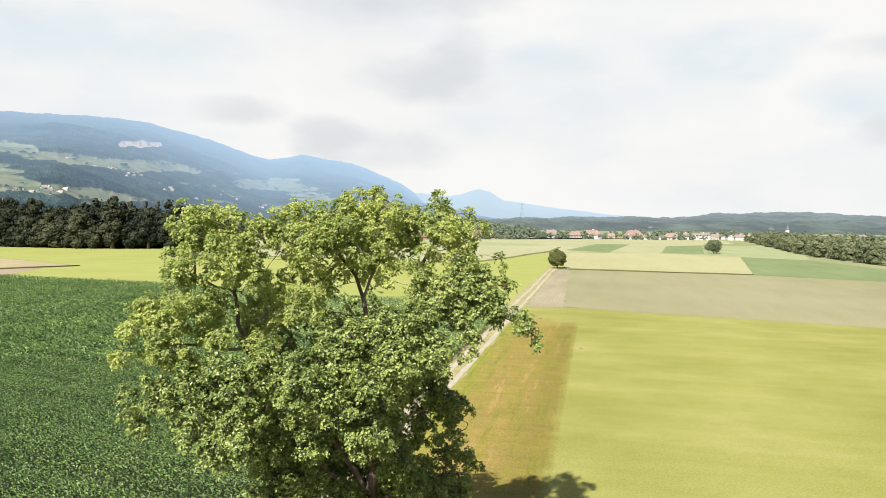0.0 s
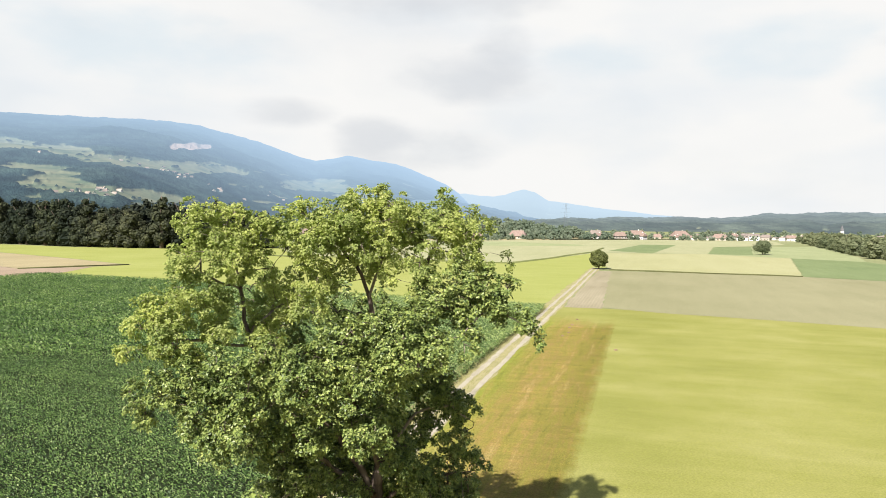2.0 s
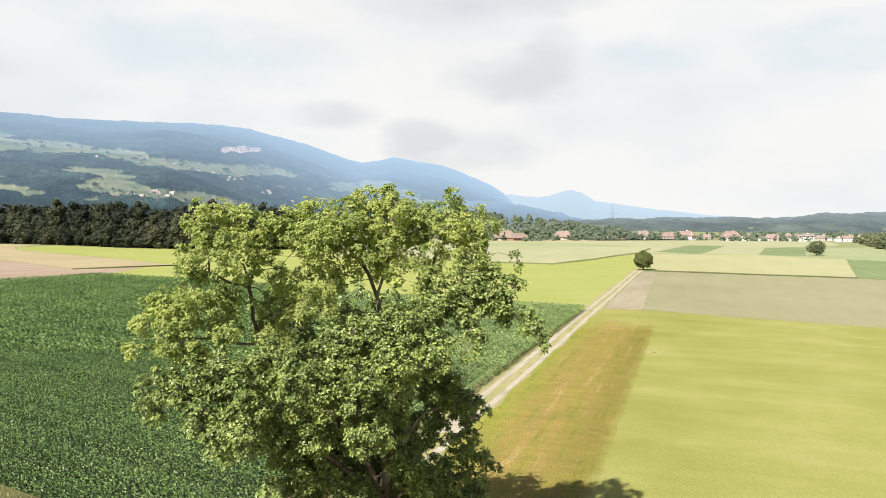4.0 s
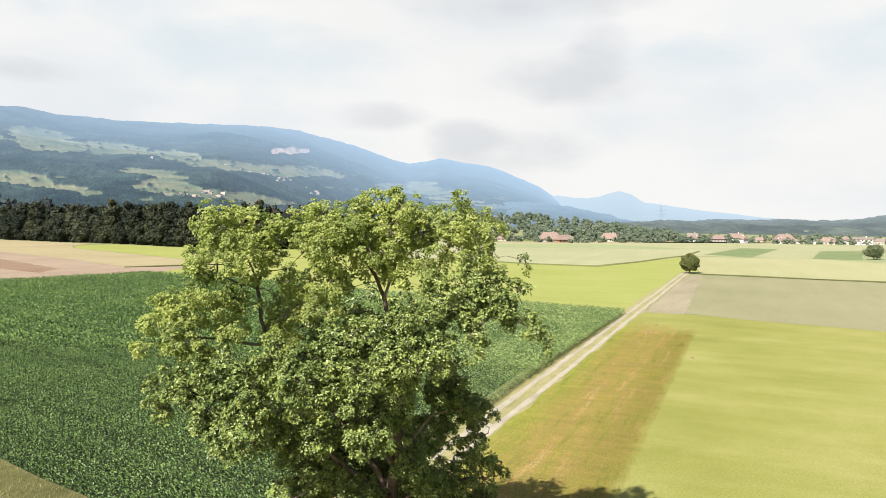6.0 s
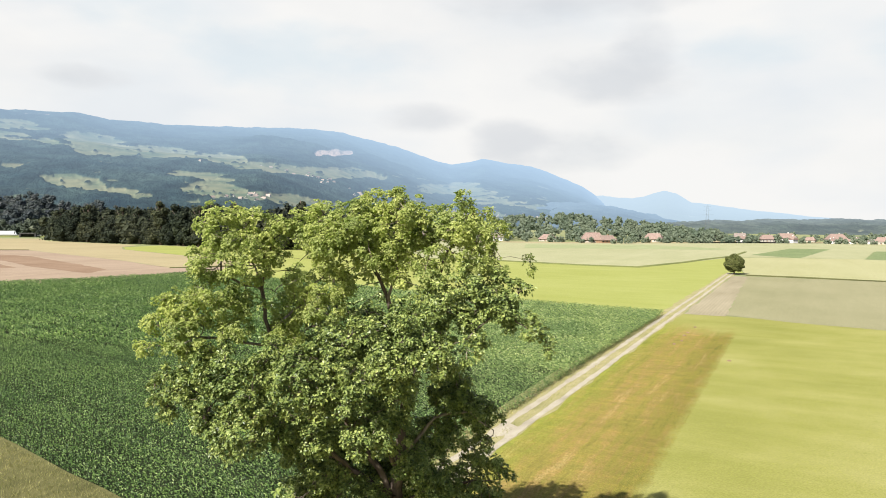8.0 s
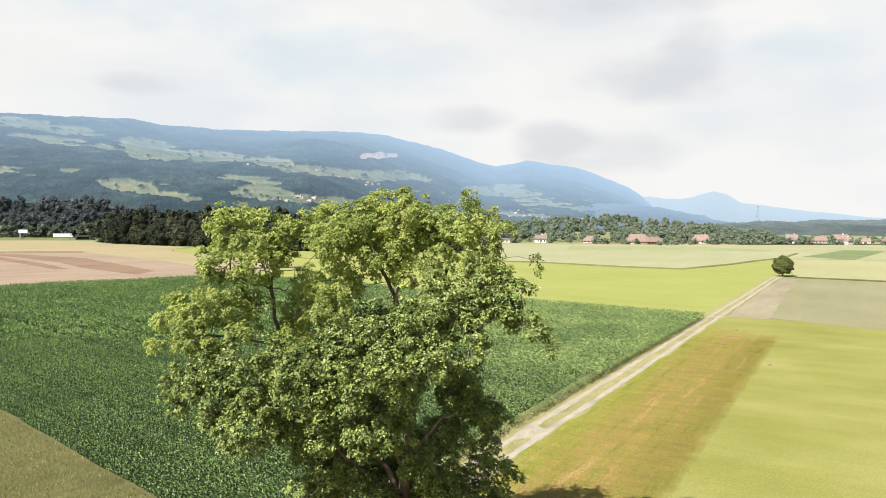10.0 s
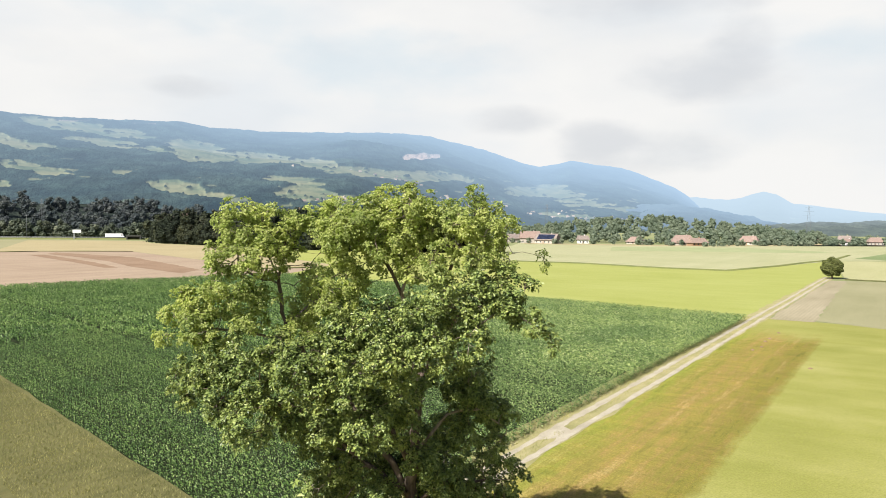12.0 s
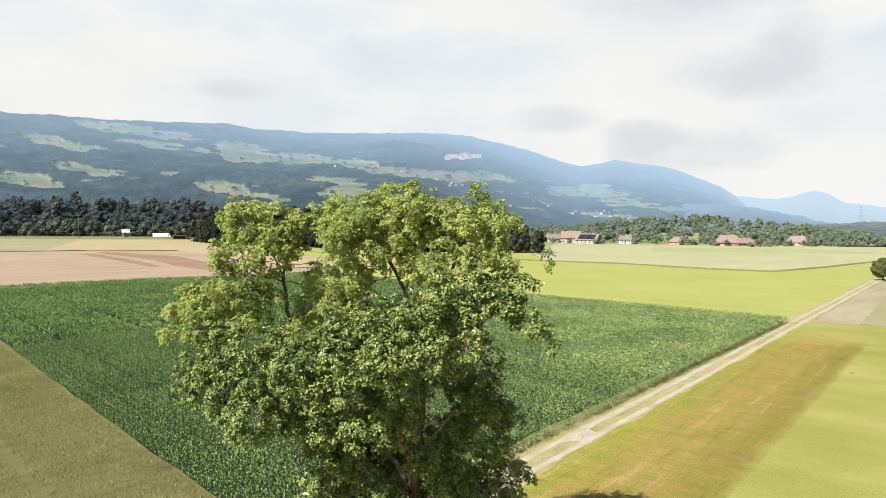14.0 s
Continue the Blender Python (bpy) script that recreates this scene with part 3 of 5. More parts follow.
sheet("barley_field", [(43, 251), (76.9, 238), (99, 231), (146, 357), (118, 394), (71, 395), (57, 385), (45, 268)], 0.05, M_PALE2, "pale yellow ripe barley field", "field")
sheet("green_field", [(99.3, 231), (127.4, 209), (235, 160), (240, 200), (162, 262), (168, 330), (146.5, 357)], 0.05, M_GREEN, "dark green crop field along the tree row", "field")
sheet("light_green_field", [(146, 358), (168, 331), (185, 370), (255, 560), (160, 514), (118, 395)], 0.055, M_LGREEN, "light green crop field", "field")
sheet("green_field", [(71.6, 426), (88.9, 393), (141.7, 553), (117.9, 559)], 0.07, M_GREEN, "narrow green field between pale ones", "field")
sheet("green_field", [(118.2, 394), (140.5, 391), (188.5, 530), (161, 522)], 0.075, M_GREEN, "green field strip beyond the barley", "field")
sheet("light_green_field", [(-60, 480), (60, 500), (75, 530), (20, 596), (-70, 560)], 0.07, M_LGREEN, "light green patch in the pale crop", "field")
sheet("ripe_field_strip", [(-150, 615), (-59, 605), (46, 660), (108, 770), (300, 770), (300, 800), (108, 811), (46, 701), (-59, 641), (-164, 641)], 0.08, M_TAN, "yellow strip of ripe grain before the houses", "field")
sheet("brown_field", [(-119, 190), (-127, 229), (-143, 215), (-186, 247), (-227, 272), (-262, 293), (-295, 313), (-336, 288), (-345, 266), (-470, 165), (-420, 70), (-170, 105), (-156, 99), (-153, 114), (-142, 144), (-130, 161)], 0.035, M_BROWN, "bare light brown ploughed field", "field")
sheet("damp_soil_band", [(-318, 284), (-245, 262), (-158, 203), (-150, 185), (-190, 205), (-225, 229), (-262, 249), (-306, 268)], 0.055, M_DAMP, "darker freshly worked band of soil", "field", rough=0.6)
sheet("damp_soil_band", [(-300, 262), (-226, 222), (-190, 199), (-192, 195), (-229, 216), (-304, 256)], 0.057, M_DAMP, "narrow darker pass of the harrow", "field", rough=0.3)
sheet("ripe_field", [(-121, 241), (-128, 230), (-143, 215.5), (-186, 247.5), (-227, 272.5), (-262, 293.5), (-295, 313.5), (-336, 288.5), (-345, 266.5), (-560, 464), (-470, 505), (-410, 450), (-300, 408), (-285, 372), (-261, 342), (-202, 302), (-160, 272)], 0.04, M_TAN, "golden ripe grain field before the wood", "field")
sheet("light_green_field", [(-346, 266), (-560, 464.5), (-640, 420), (-470, 165)], 0.045, M_GREYF, "pale grey-green field beyond the bare soil", "field")

# verge, wheel ruts and the grass between them
sheet("track_verge", [along(-60, -2.4), along(30, -2.5), along(31.5, -3.3), along(133, -3.2), along(136, -2.3), along(262, -1.8), along(262, 1.7), along(100, 1.4), along(-60, 1.5)], 0.034, M_VERGE, "dry grassy verge of the farm track", "verge")


def rut(off, seed):
    rng = random.Random(seed)
    L, R = [], []
    y = -60.0
    while y < 264:
        w = 0.32 + 0.05 * math.sin(y * 0.31 + seed) + 0.09 * rng.uniform(-1, 1)
        c = off + 0.07 * math.sin(y * 0.07 + seed) + 0.04 * math.sin(y * 0.4)
        L.append((track_x(y) + c - w, y))
        R.append((track_x(y) + c + w, y))
        y += 0.8
    n = len(L)
    V = [(x, y, 0.045) for x, y in L] + [(x, y, 0.045) for x, y in R]
    F = [(i, n + i, n + i + 1, i + 1) for i in range(n - 1)]
    return tagged(new("wheel_rut", fast_mesh("wheel_rut", V, F, M_GRAVEL)), "pale gravel wheel rut of the farm track", "track", "ruts of the track", "structure")


rut(-0.72, 1)
rut(0.84, 2)
sheet("gravel_patch", [along(54.2, -0.6), along(55.5, 0.7), along(57.5, 0.75), along(58.6, -0.5), along(57, -0.8)], 0.05, M_GRAVEL, "grey patch of gravel filling the track", "track")

# the grassy ditch across the crops: a low bank with a dark hollow
DITCH = [(-100, 318), (-81, 312), (-47, 306.5), (-12, 287), (9.7, 281.5), (29, 324), (42, 360), (58, 398), (75, 470)]
dv, df = [], []
for k, (x, y) in enumerate(DITCH):
    a, b = DITCH[max(k - 1, 0)], DITCH[min(k + 1, len(DITCH) - 1)]
    d = Vector((b[0] - a[0], b[1] - a[1])).normalized()
    for off, z in ((-1.0, 0.06), (-0.45, 0.5), (0.1, 0.25), (0.45, 0.5), (1.0, 0.06)):
        dv.append((x + d.y * off, y - d.x * off, z))
    if k:
        for j in range(4):
            df.append((5 * k - 5 + j, 5 * k - 4 + j, 5 * k + 1 + j, 5 * k + j))
tagged(new("field_ditch", fast_mesh("field_ditch", dv, df, M_DITCH, smooth=True)), "dark grassy ditch bank winding between the crops", "ditch", kind="structure")
db = bmesh.new()
for (x0, y0), (x1, y1) in (((-345, 266.3), (-430, 196)), ((-345, 266.3), (-336, 288.3)), ((-336, 288.3), (-295, 313.3)), ((-143, 214.8), (-121, 241)), ((43, 250.5), (77, 237.8)), ((77, 237.8), (99, 231))):
    tube(db, [(x0, y0, 0.1), ((x0 + x1) / 2, (y0 + y1) / 2, 0.15), (x1, y1, 0.1)], [0.28, 0.32, 0.25], 6)
me = bpy.data.meshes.new("grass_balk")
db.to_mesh(me)
db.free()
me.materials.append(M_BALK)
tagged(new("grass_balk", me), "narrow unmown grass balk between two fields", "grass", kind="structure")


# ---- the hills ----
def crest(table, u):
    t = np.array(table)
    return np.interp(u, t[:, 0], t[:, 1])


def hill(name, table, az0, az1, r0, R, label, rows=110, step=0.08, seed=0, meadow=0.0, cliff=False, canopy=5.0, power=1.25, mat=None):
    """A long hillside round the valley: height along the crest, foot at r0, crest at R. Woods stand above the meadows."""
    az = np.radians(np.arange(az0, az1, step))
    s = np.linspace(0, 1.12, rows)
    A, S = np.meshgrid(az, s)
    u = np.tan(A)
    v = crest(table, u) * np.cos(A)
    near = np.interp(np.degrees(A), [-70, -48, -26, -12, 0], [0.62, 0.76, 1.0, 1.16, 1.25]) if cliff else 1.0
    Rr = R * near * (1 + 0.06 * (fbm(A * 4, A * 0 + 3, seed) - 0.5))
    foot = r0 * np.interp(np.degrees(A), [-70, -50, -40, -28, -14, 0], [1.3, 1.27, 1.12, 1.0, 2.2, 2.5]) if cliff else r0
    r = foot + (Rr - foot) * S
    X, Y = r * np.sin(A), r * np.cos(A)
    top = v * Rr + 16 - canopy
    f = np.where(S < 1, S ** power, 1 - (S - 1) * 0.9)
    roll = fbm(X / 420, Y / 420, seed + 5) - 0.5
    Z = top * f * (1 + 0.28 * roll * np.clip((1 - S) * 3, 0, 1)) - 3 * (1 - np.clip(S * 6, 0, 1))
    # woods and clearings
    part_up = (Z / r) / np.maximum(v, 1e-4)  # share of the crest's height above the eye
    deg = np.degrees(A)
    land = fbm(A * 30 + 0.6 * fbm(A * 40, S * 14, seed + 9), S * 30 + 0.8 * fbm(A * 14, S * 6, seed + 2), seed + 11, 4)
    open_land = np.clip((0.22 + 0.12 * meadow * np.clip(1 - part_up, 0, 1) - land) / 0.04 + 0.5, 0, 1) * (S < 0.93) * (part_up < 0.75)
    if cliff:
        el = (Z - 16) / r
        uu = u + 0.030 * (fbm(A * 45, el * 330, seed + 6, 4) - 0.5) + 0.05 * (fbm(A * 12, el * 60, seed + 7, 3) - 0.5)
        ee = el + 0.006 * (fbm(A * 70, el * 110, seed + 8, 4) - 0.5)
        grass = np.full(Z.shape, -1.0)
        for cu, ce, wu, we in MEADOWS:
            grass = np.maximum(grass, 1.1 - ((uu - cu) / (wu * 1.1)) ** 2 - ((ee - ce + 0.05 * (uu - cu)) / (we * 1.1)) ** 2)
        grass = grass + 0.15 - 3.2 * np.clip(fbm(A * 26, el * 520, seed + 14, 4) - 0.52, 0, 1)  # hedges and strips of wood between the meadows
        copses = np.clip((fbm(A * 70, el * 500, seed + 12, 3) - 0.68) * 9, 0, 1)  # clumps of trees left standing in the meadows
        open_land = np.maximum(open_land * 0.6, np.clip(grass * 2.6 + 0.4, 0, 1) * (1 - copses))
    rock = np.zeros_like(Z)
    if cliff:
        el = Z / np.hypot(X, Y)
        lean = 0.0985 + 0.02 * (u + 0.42)
        face = 1.2 - ((u + 0.419) / 0.031) ** 4 - ((el - lean) / (0.0047 + 0.0012 * np.sin(u * 210 + 1))) ** 2
        rock = np.clip(face * 1.6, 0, 1) * np.clip(0.15 + 1.35 * fbm(A * 190, S * 5, 8, 3), 0, 1)
        rock = np.maximum(rock, 0.5 * np.clip(1 - ((S - 0.975) / 0.016) ** 2, 0, 1) * (u < -0.83) * (u > -1.15) * (fbm(A * 60, S * 3, 8) > 0.52))
    tr = np.random.default_rng(seed + 4)
    Z = Z + (1 - open_land) * (1 - np.clip(2 * rock, 0, 1)) * (canopy * (0.2 + 2.4 * fbm(X / 50, Y / 50, seed + 3, 4)) + tr.uniform(-0.4, 0.4, Z.shape)) * np.clip(S * 8, 0, 1)
    n, m = X.shape
    V = np.stack([X, Y, Z], -1).reshape(-1, 3)
    i = np.arange(n * m).reshape(n, m)
    F = np.stack([i[:-1, :-1], i[:-1, 1:], i[1:, 1:], i[1:, :-1]], -1).reshape(-1, 4)
    me = fast_mesh(name, V, F, mat or M_FAR, smooth=True)
    for key, val in (("clearing", open_land), ("rock", rock)):
        me.attributes.new(key, "FLOAT", "POINT").data.foreach_set("value", val.ravel().astype(np.float32))
    return tagged(new(name, me), label, "hill", kind="structure")


# clearings on the slope as they lie round the valley: bearing, rise, half width, half height
MEADOWS = [(-1.282, 0.0949, 0.117, 0.0055), (-1.084, 0.1157, 0.131, 0.0064), (-1.001, 0.0962, 0.099, 0.0043), (-0.833, 0.0982, 0.060, 0.0067), (-0.821, 0.0843, 0.057, 0.0060),
           (-0.710, 0.0854, 0.071, 0.0061), (-0.607, 0.0807, 0.039, 0.0061), (-1.219, 0.0630, 0.083, 0.0056), (-1.374, 0.0478, 0.091, 0.0067), (-0.871, 0.0441, 0.061, 0.0074),
           (-0.785, 0.0345, 0.035, 0.0038), (-0.639, 0.0566, 0.051, 0.0046), (-0.516, 0.0694, 0.046, 0.0054), (-0.429, 0.0641, 0.065, 0.0068), (-0.617, 0.0380, 0.041, 0.0101),
           (-0.508, 0.0274, 0.084, 0.0059), (-0.550, 0.0346, 0.070, 0.0034), (-0.495, 0.0247, 0.093, 0.0042), (-0.235, 0.0438, 0.051, 0.0060), (-0.378, 0.0654, 0.047, 0.0051),
           (-0.212, 0.0483, 0.027, 0.0046), (-0.180, 0.0293, 0.034, 0.0046), (-0.124, 0.0218, 0.026, 0.0030), (-0.203, 0.0117, 0.046, 0.0031)]
RIDGE = [(-4.0, 0.46), (-2.2, 0.30), (-1.467, 0.2275), (-1.297, 0.2112), (-1.142, 0.1935), (-1.0, 0.1815), (-0.87, 0.1725), (-0.80, 0.1600), (-0.70, 0.1500), (-0.64, 0.1458), (-0.53, 0.1408), (-0.4556, 0.1370), (-0.4124, 0.1318), (-0.355, 0.1165),
         (-0.3078, 0.1035), (-0.265, 0.088), (-0.2425, 0.082), (-0.22, 0.0845), (-0.196, 0.0892), (-0.17, 0.084), (-0.129, 0.0785), (-0.1067, 0.0705), (-0.0587, 0.050), (-0.03, 0.030), (0.0, 0.010), (0.03, 0.0)]
PEAK = [(-0.2, 0.02), (-0.1, 0.036), (-0.0317, 0.0378), (0.0075, 0.0345), (0.0217, 0.0368), (0.038, 0.0425), (0.0494, 0.0445), (0.062, 0.041), (0.0818, 0.0293), (0.1111, 0.0258), (0.16, 0.019), (0.2201, 0.0120), (0.33, 0.004), (0.5, 0.0)]
SPUR = [(-0.3, 0.0), (-0.24, 0.008), (-0.16, 0.020), (-0.10, 0.027), (-0.06, 0.0275), (-0.02, 0.0235), (0.02, 0.0155), (0.05, 0.006), (0.08, 0.0)]
EAST = [(0.05, 0.0), (0.14, 0.0045), (0.22, 0.006), (0.3056, 0.0062), (0.35, 0.0085), (0.3987, 0.0135), (0.4762, 0.0162), (0.54, 0.013), (0.6068, 0.0105), (0.8, 0.013), (1.4, 0.02)]
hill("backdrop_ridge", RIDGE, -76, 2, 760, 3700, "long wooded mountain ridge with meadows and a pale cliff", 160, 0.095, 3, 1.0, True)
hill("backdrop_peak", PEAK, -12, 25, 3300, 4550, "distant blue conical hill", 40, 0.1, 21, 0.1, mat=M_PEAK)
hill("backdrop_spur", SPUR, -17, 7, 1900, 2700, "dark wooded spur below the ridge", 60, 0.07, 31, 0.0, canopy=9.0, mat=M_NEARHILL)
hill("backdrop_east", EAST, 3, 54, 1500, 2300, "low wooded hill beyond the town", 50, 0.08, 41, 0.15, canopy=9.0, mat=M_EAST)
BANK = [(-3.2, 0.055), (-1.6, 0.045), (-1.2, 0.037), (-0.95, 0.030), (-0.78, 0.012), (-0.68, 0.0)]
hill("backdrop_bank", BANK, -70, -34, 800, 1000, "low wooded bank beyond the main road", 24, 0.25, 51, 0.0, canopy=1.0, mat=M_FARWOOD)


# ---- trees ----
def bend(a, b, lift, n=7, wob=0.0, rng=None):
    """Points of a limb from a to b that bows upward first."""
    a, b = Vector(a), Vector(b)
    m = a.lerp(b, 0.5) + Vector((0, 0, lift))
    pts = []
    for i in range(n):
        t = i / (n - 1)
        p = a * (1 - t) ** 2 + m * 2 * t * (1 - t) + b * t * t
        if rng and 0 < i < n - 1:
            p += Vector(rng.normal(size=3)) * wob
        pts.append(p)
    return pts


# lobes of the old oak's crown, limb by limb: x, y, z, radius
LEFT_TOWER = [(-8.3, 24.5, 15.9, 0.80), (-7.3, 25.0, 15.8, 0.85), (-8.35, 23.8, 14.8, 0.68), (-7.2, 24.0, 14.9, 0.85), (-6.8, 25.0, 15.3, 0.75), (-8.05, 24.5, 16.45, 0.55), (-6.5, 25.4, 16.05, 0.52), (-7.8, 24.0, 15.4, 0.6)]
LEFT_MID = [(-8.8, 23.5, 13.1, 0.94), (-8.0, 24.0, 13.1, 0.87), (-9.2, 22.8, 12.5, 0.74), (-8.7, 23.0, 12.1, 0.82), (-7.4, 24.8, 12.9, 0.72), (-9.6, 22.6, 11.8, 0.46), (-8.4, 24.0, 13.8, 0.63), (-9.2, 23.2, 13.4, 0.5), (-8.1, 23.4, 11.4, 0.6), (-7.2, 23.6, 12.3, 0.55), (-7.7, 24.9, 12.3, 0.5), (-7.6, 25.1, 13.0, 0.42), (-8.2, 24.4, 12.4, 0.5)]
LEFT_LOW = [(-10.1, 23.4, 10.1, 0.52), (-8.8, 23.0, 10.5, 0.83), (-7.4, 23.0, 11.2, 0.93), (-7.6, 23.0, 9.8, 0.98), (-6.1, 22.5, 10.6, 0.97), (-5.9, 22.5, 9.3, 0.88), (-5.2, 22.8, 11.5, 0.86), (-7.0, 23.0, 8.5, 0.61), (-9.7, 23.6, 9.1, 0.44)]
CENTRE_DOME = [(-5, 26, 15.9, 0.97), (-3.7, 25.5, 16, 0.98), (-2.8, 26.5, 16.27, 1), (-1.9, 27, 16.57, 0.84), (-1.4, 27, 15.9, 0.88), (-3.3, 26, 15.4, 0.99), (-4.3, 26, 15, 0.88), (-2.5, 27, 15.3, 0.85), (-5.9, 27.5, 15.1, 0.72), (-3.2, 26.5, 16.27, 0.5), (-1.5, 26.3, 16, 0.7), (-2, 25.6, 16.1, 0.8), (-3.4, 25, 15.9, 0.75), (-2.6, 25.2, 15.3, 0.75), (-4.4, 25.2, 15.4, 0.7), (-1.7, 25.6, 15.1, 0.6), (-2.4, 26.3, 16.75, 0.5), (-3.5, 26.0, 16.5, 0.5), (-4.7, 25.8, 16.4, 0.5), (-1.1, 26.5, 16.3, 0.5), (-1.0, 26.5, 15.6, 0.5), (-0.95, 26.3, 14.8, 0.45)]
CENTRE_BACK = [(-7.0, 28.5, 13.6, 0.71), (-6.6, 27.0, 12.4, 0.94), (-4.9, 26.0, 12.9, 0.89), (-6.1, 25.5, 11.8, 0.77), (-6.0, 26.0, 12.9, 0.62), (-5.7, 26.4, 13.4, 0.55), (-6.5, 26.1, 12.1, 0.5), (-6.3, 26.4, 13.6, 0.4)]
RIGHT_TOP = [(-0.2, 27.5, 16.35, 0.8), (0.4, 28, 15.95, 0.77), (-0, 26.5, 15.35, 0.97), (0.9, 27, 15.25, 0.78), (-0.4, 25.5, 14.65, 0.75), (1.4, 27, 14.45, 0.53), (2.4, 28.4, 14.57, 0.27), (0.2, 28, 16.95, 0.34), (0.8, 26.8, 16.25, 0.5), (1.5, 27, 15.65, 0.42), (0, 26.2, 16.15, 0.6), (0.3, 25.9, 15.75, 0.65), (0.7, 25.8, 14.75, 0.6)]
RIGHT_ARM = [(1.0, 25.5, 13.9, 0.86), (0.0, 25.0, 13.5, 0.85), (1.9, 25.8, 13.3, 0.71), (2.8, 25.2, 12.6, 0.5), (3.3, 25.4, 12.2, 0.27), (-0.8, 24.0, 12.8, 0.86), (1.3, 25.0, 12.4, 0.5), (1.0, 24.5, 11.8, 0.34), (3.5, 25.5, 11.8, 0.16), (2.4, 26.0, 13.7, 0.42), (1.9, 25.6, 12.75, 0.5), (1.6, 25.3, 13.0, 0.5), (0.9, 25.2, 12.9, 0.55), (2.5, 25.5, 13.0, 0.42), (1.5, 26.2, 14.0, 0.5)]
MIDDLE = [(-2.4, 24.3, 9.5, 0.8), (-1.4, 24.6, 10.0, 0.75), (-2.2, 23.4, 9.2, 0.8), (-0.3, 28.0, 8.1, 0.75), (0.6, 25.4, 12.75, 0.6), (-0.3, 25.6, 12.3, 0.65), (-1.2, 25.0, 11.5, 0.8), (-1.9, 25.0, 12.2, 0.65), (-4.3, 24.1, 8.6, 0.85), (-5.4, 23.6, 9.2, 0.75), (-1.5, 26.4, 7.2, 0.85), (-4.8, 26.7, 6.5, 0.95), (-3.3, 26.7, 5.8, 0.8), (-0.7, 27.2, 6.3, 0.85), (-2.0, 25.6, 8.6, 0.8), (-2.6, 24.3, 12.3, 0.75), (-3.2, 23.5, 12.2, 0.85), (-1.9, 23.2, 12.0, 0.85), (-3.7, 22.8, 11.4, 0.84), (-2.4, 22.6, 11.0, 0.82), (-1.1, 23.0, 11.3, 0.84), (-0.2, 23.8, 11.8, 0.78), (-1.6, 25.5, 12.6, 0.65), (-4.2, 22.2, 10.8, 0.84), (-3.2, 22.6, 10.2, 0.71)]
LOW = [(-0.5, 28.0, 9.5, 0.9), (0.7, 28.6, 8.7, 0.75), (-1.1, 28.0, 7.9, 0.75), (0.7, 28.6, 7.3, 0.8), (1.5, 29.0, 6.6, 0.47), (-2.3, 28.4, 7.1, 1.0), (-3.8, 27.6, 7.9, 1.0), (-5.2, 27.7, 7.2, 1.1), (-6.6, 27.0, 7.5, 0.95), (-3.6, 28.4, 5.9, 1.05), (-5.9, 27.7, 5.5, 1.1), (-1.9, 28.5, 5.6, 1.0), (-0.2, 28.5, 5.8, 1.16), (0.9, 29.0, 5.5, 0.75), (0.2, 27.9, 9.3, 0.7), (0.6, 28.1, 9.0, 0.55), (0.0, 27.5, 10.2, 0.6), (-0.5, 27.2, 10.6, 0.6)]
WAIST = [(-5.2, 26.2, 14.6, 0.5), (-1.6, 25.8, 14.2, 0.5), (-4.3, 26.5, 13.9, 0.81), (-3.2, 27, 14.3, 0.67), (-2, 27, 14.3, 0.62), (-0.8, 25.8, 13.3, 0.56), (-5.5, 27.5, 13.8, 0.71)]
TOWER_FOOT = [(-7.8, 24.6, 14.1, 0.62), (-7.0, 25.2, 14.3, 0.52), (-6.6, 25.4, 14.8, 0.55), (-8.6, 24.2, 14.3, 0.5), (-7.9, 24.9, 13.4, 0.45), (-6.4, 25.3, 15.4, 0.5), (-5.9, 25.4, 15.9, 0.45), (-6.35, 26.4, 14.1, 0.32), (-5.85, 25.8, 15.6, 0.38)]
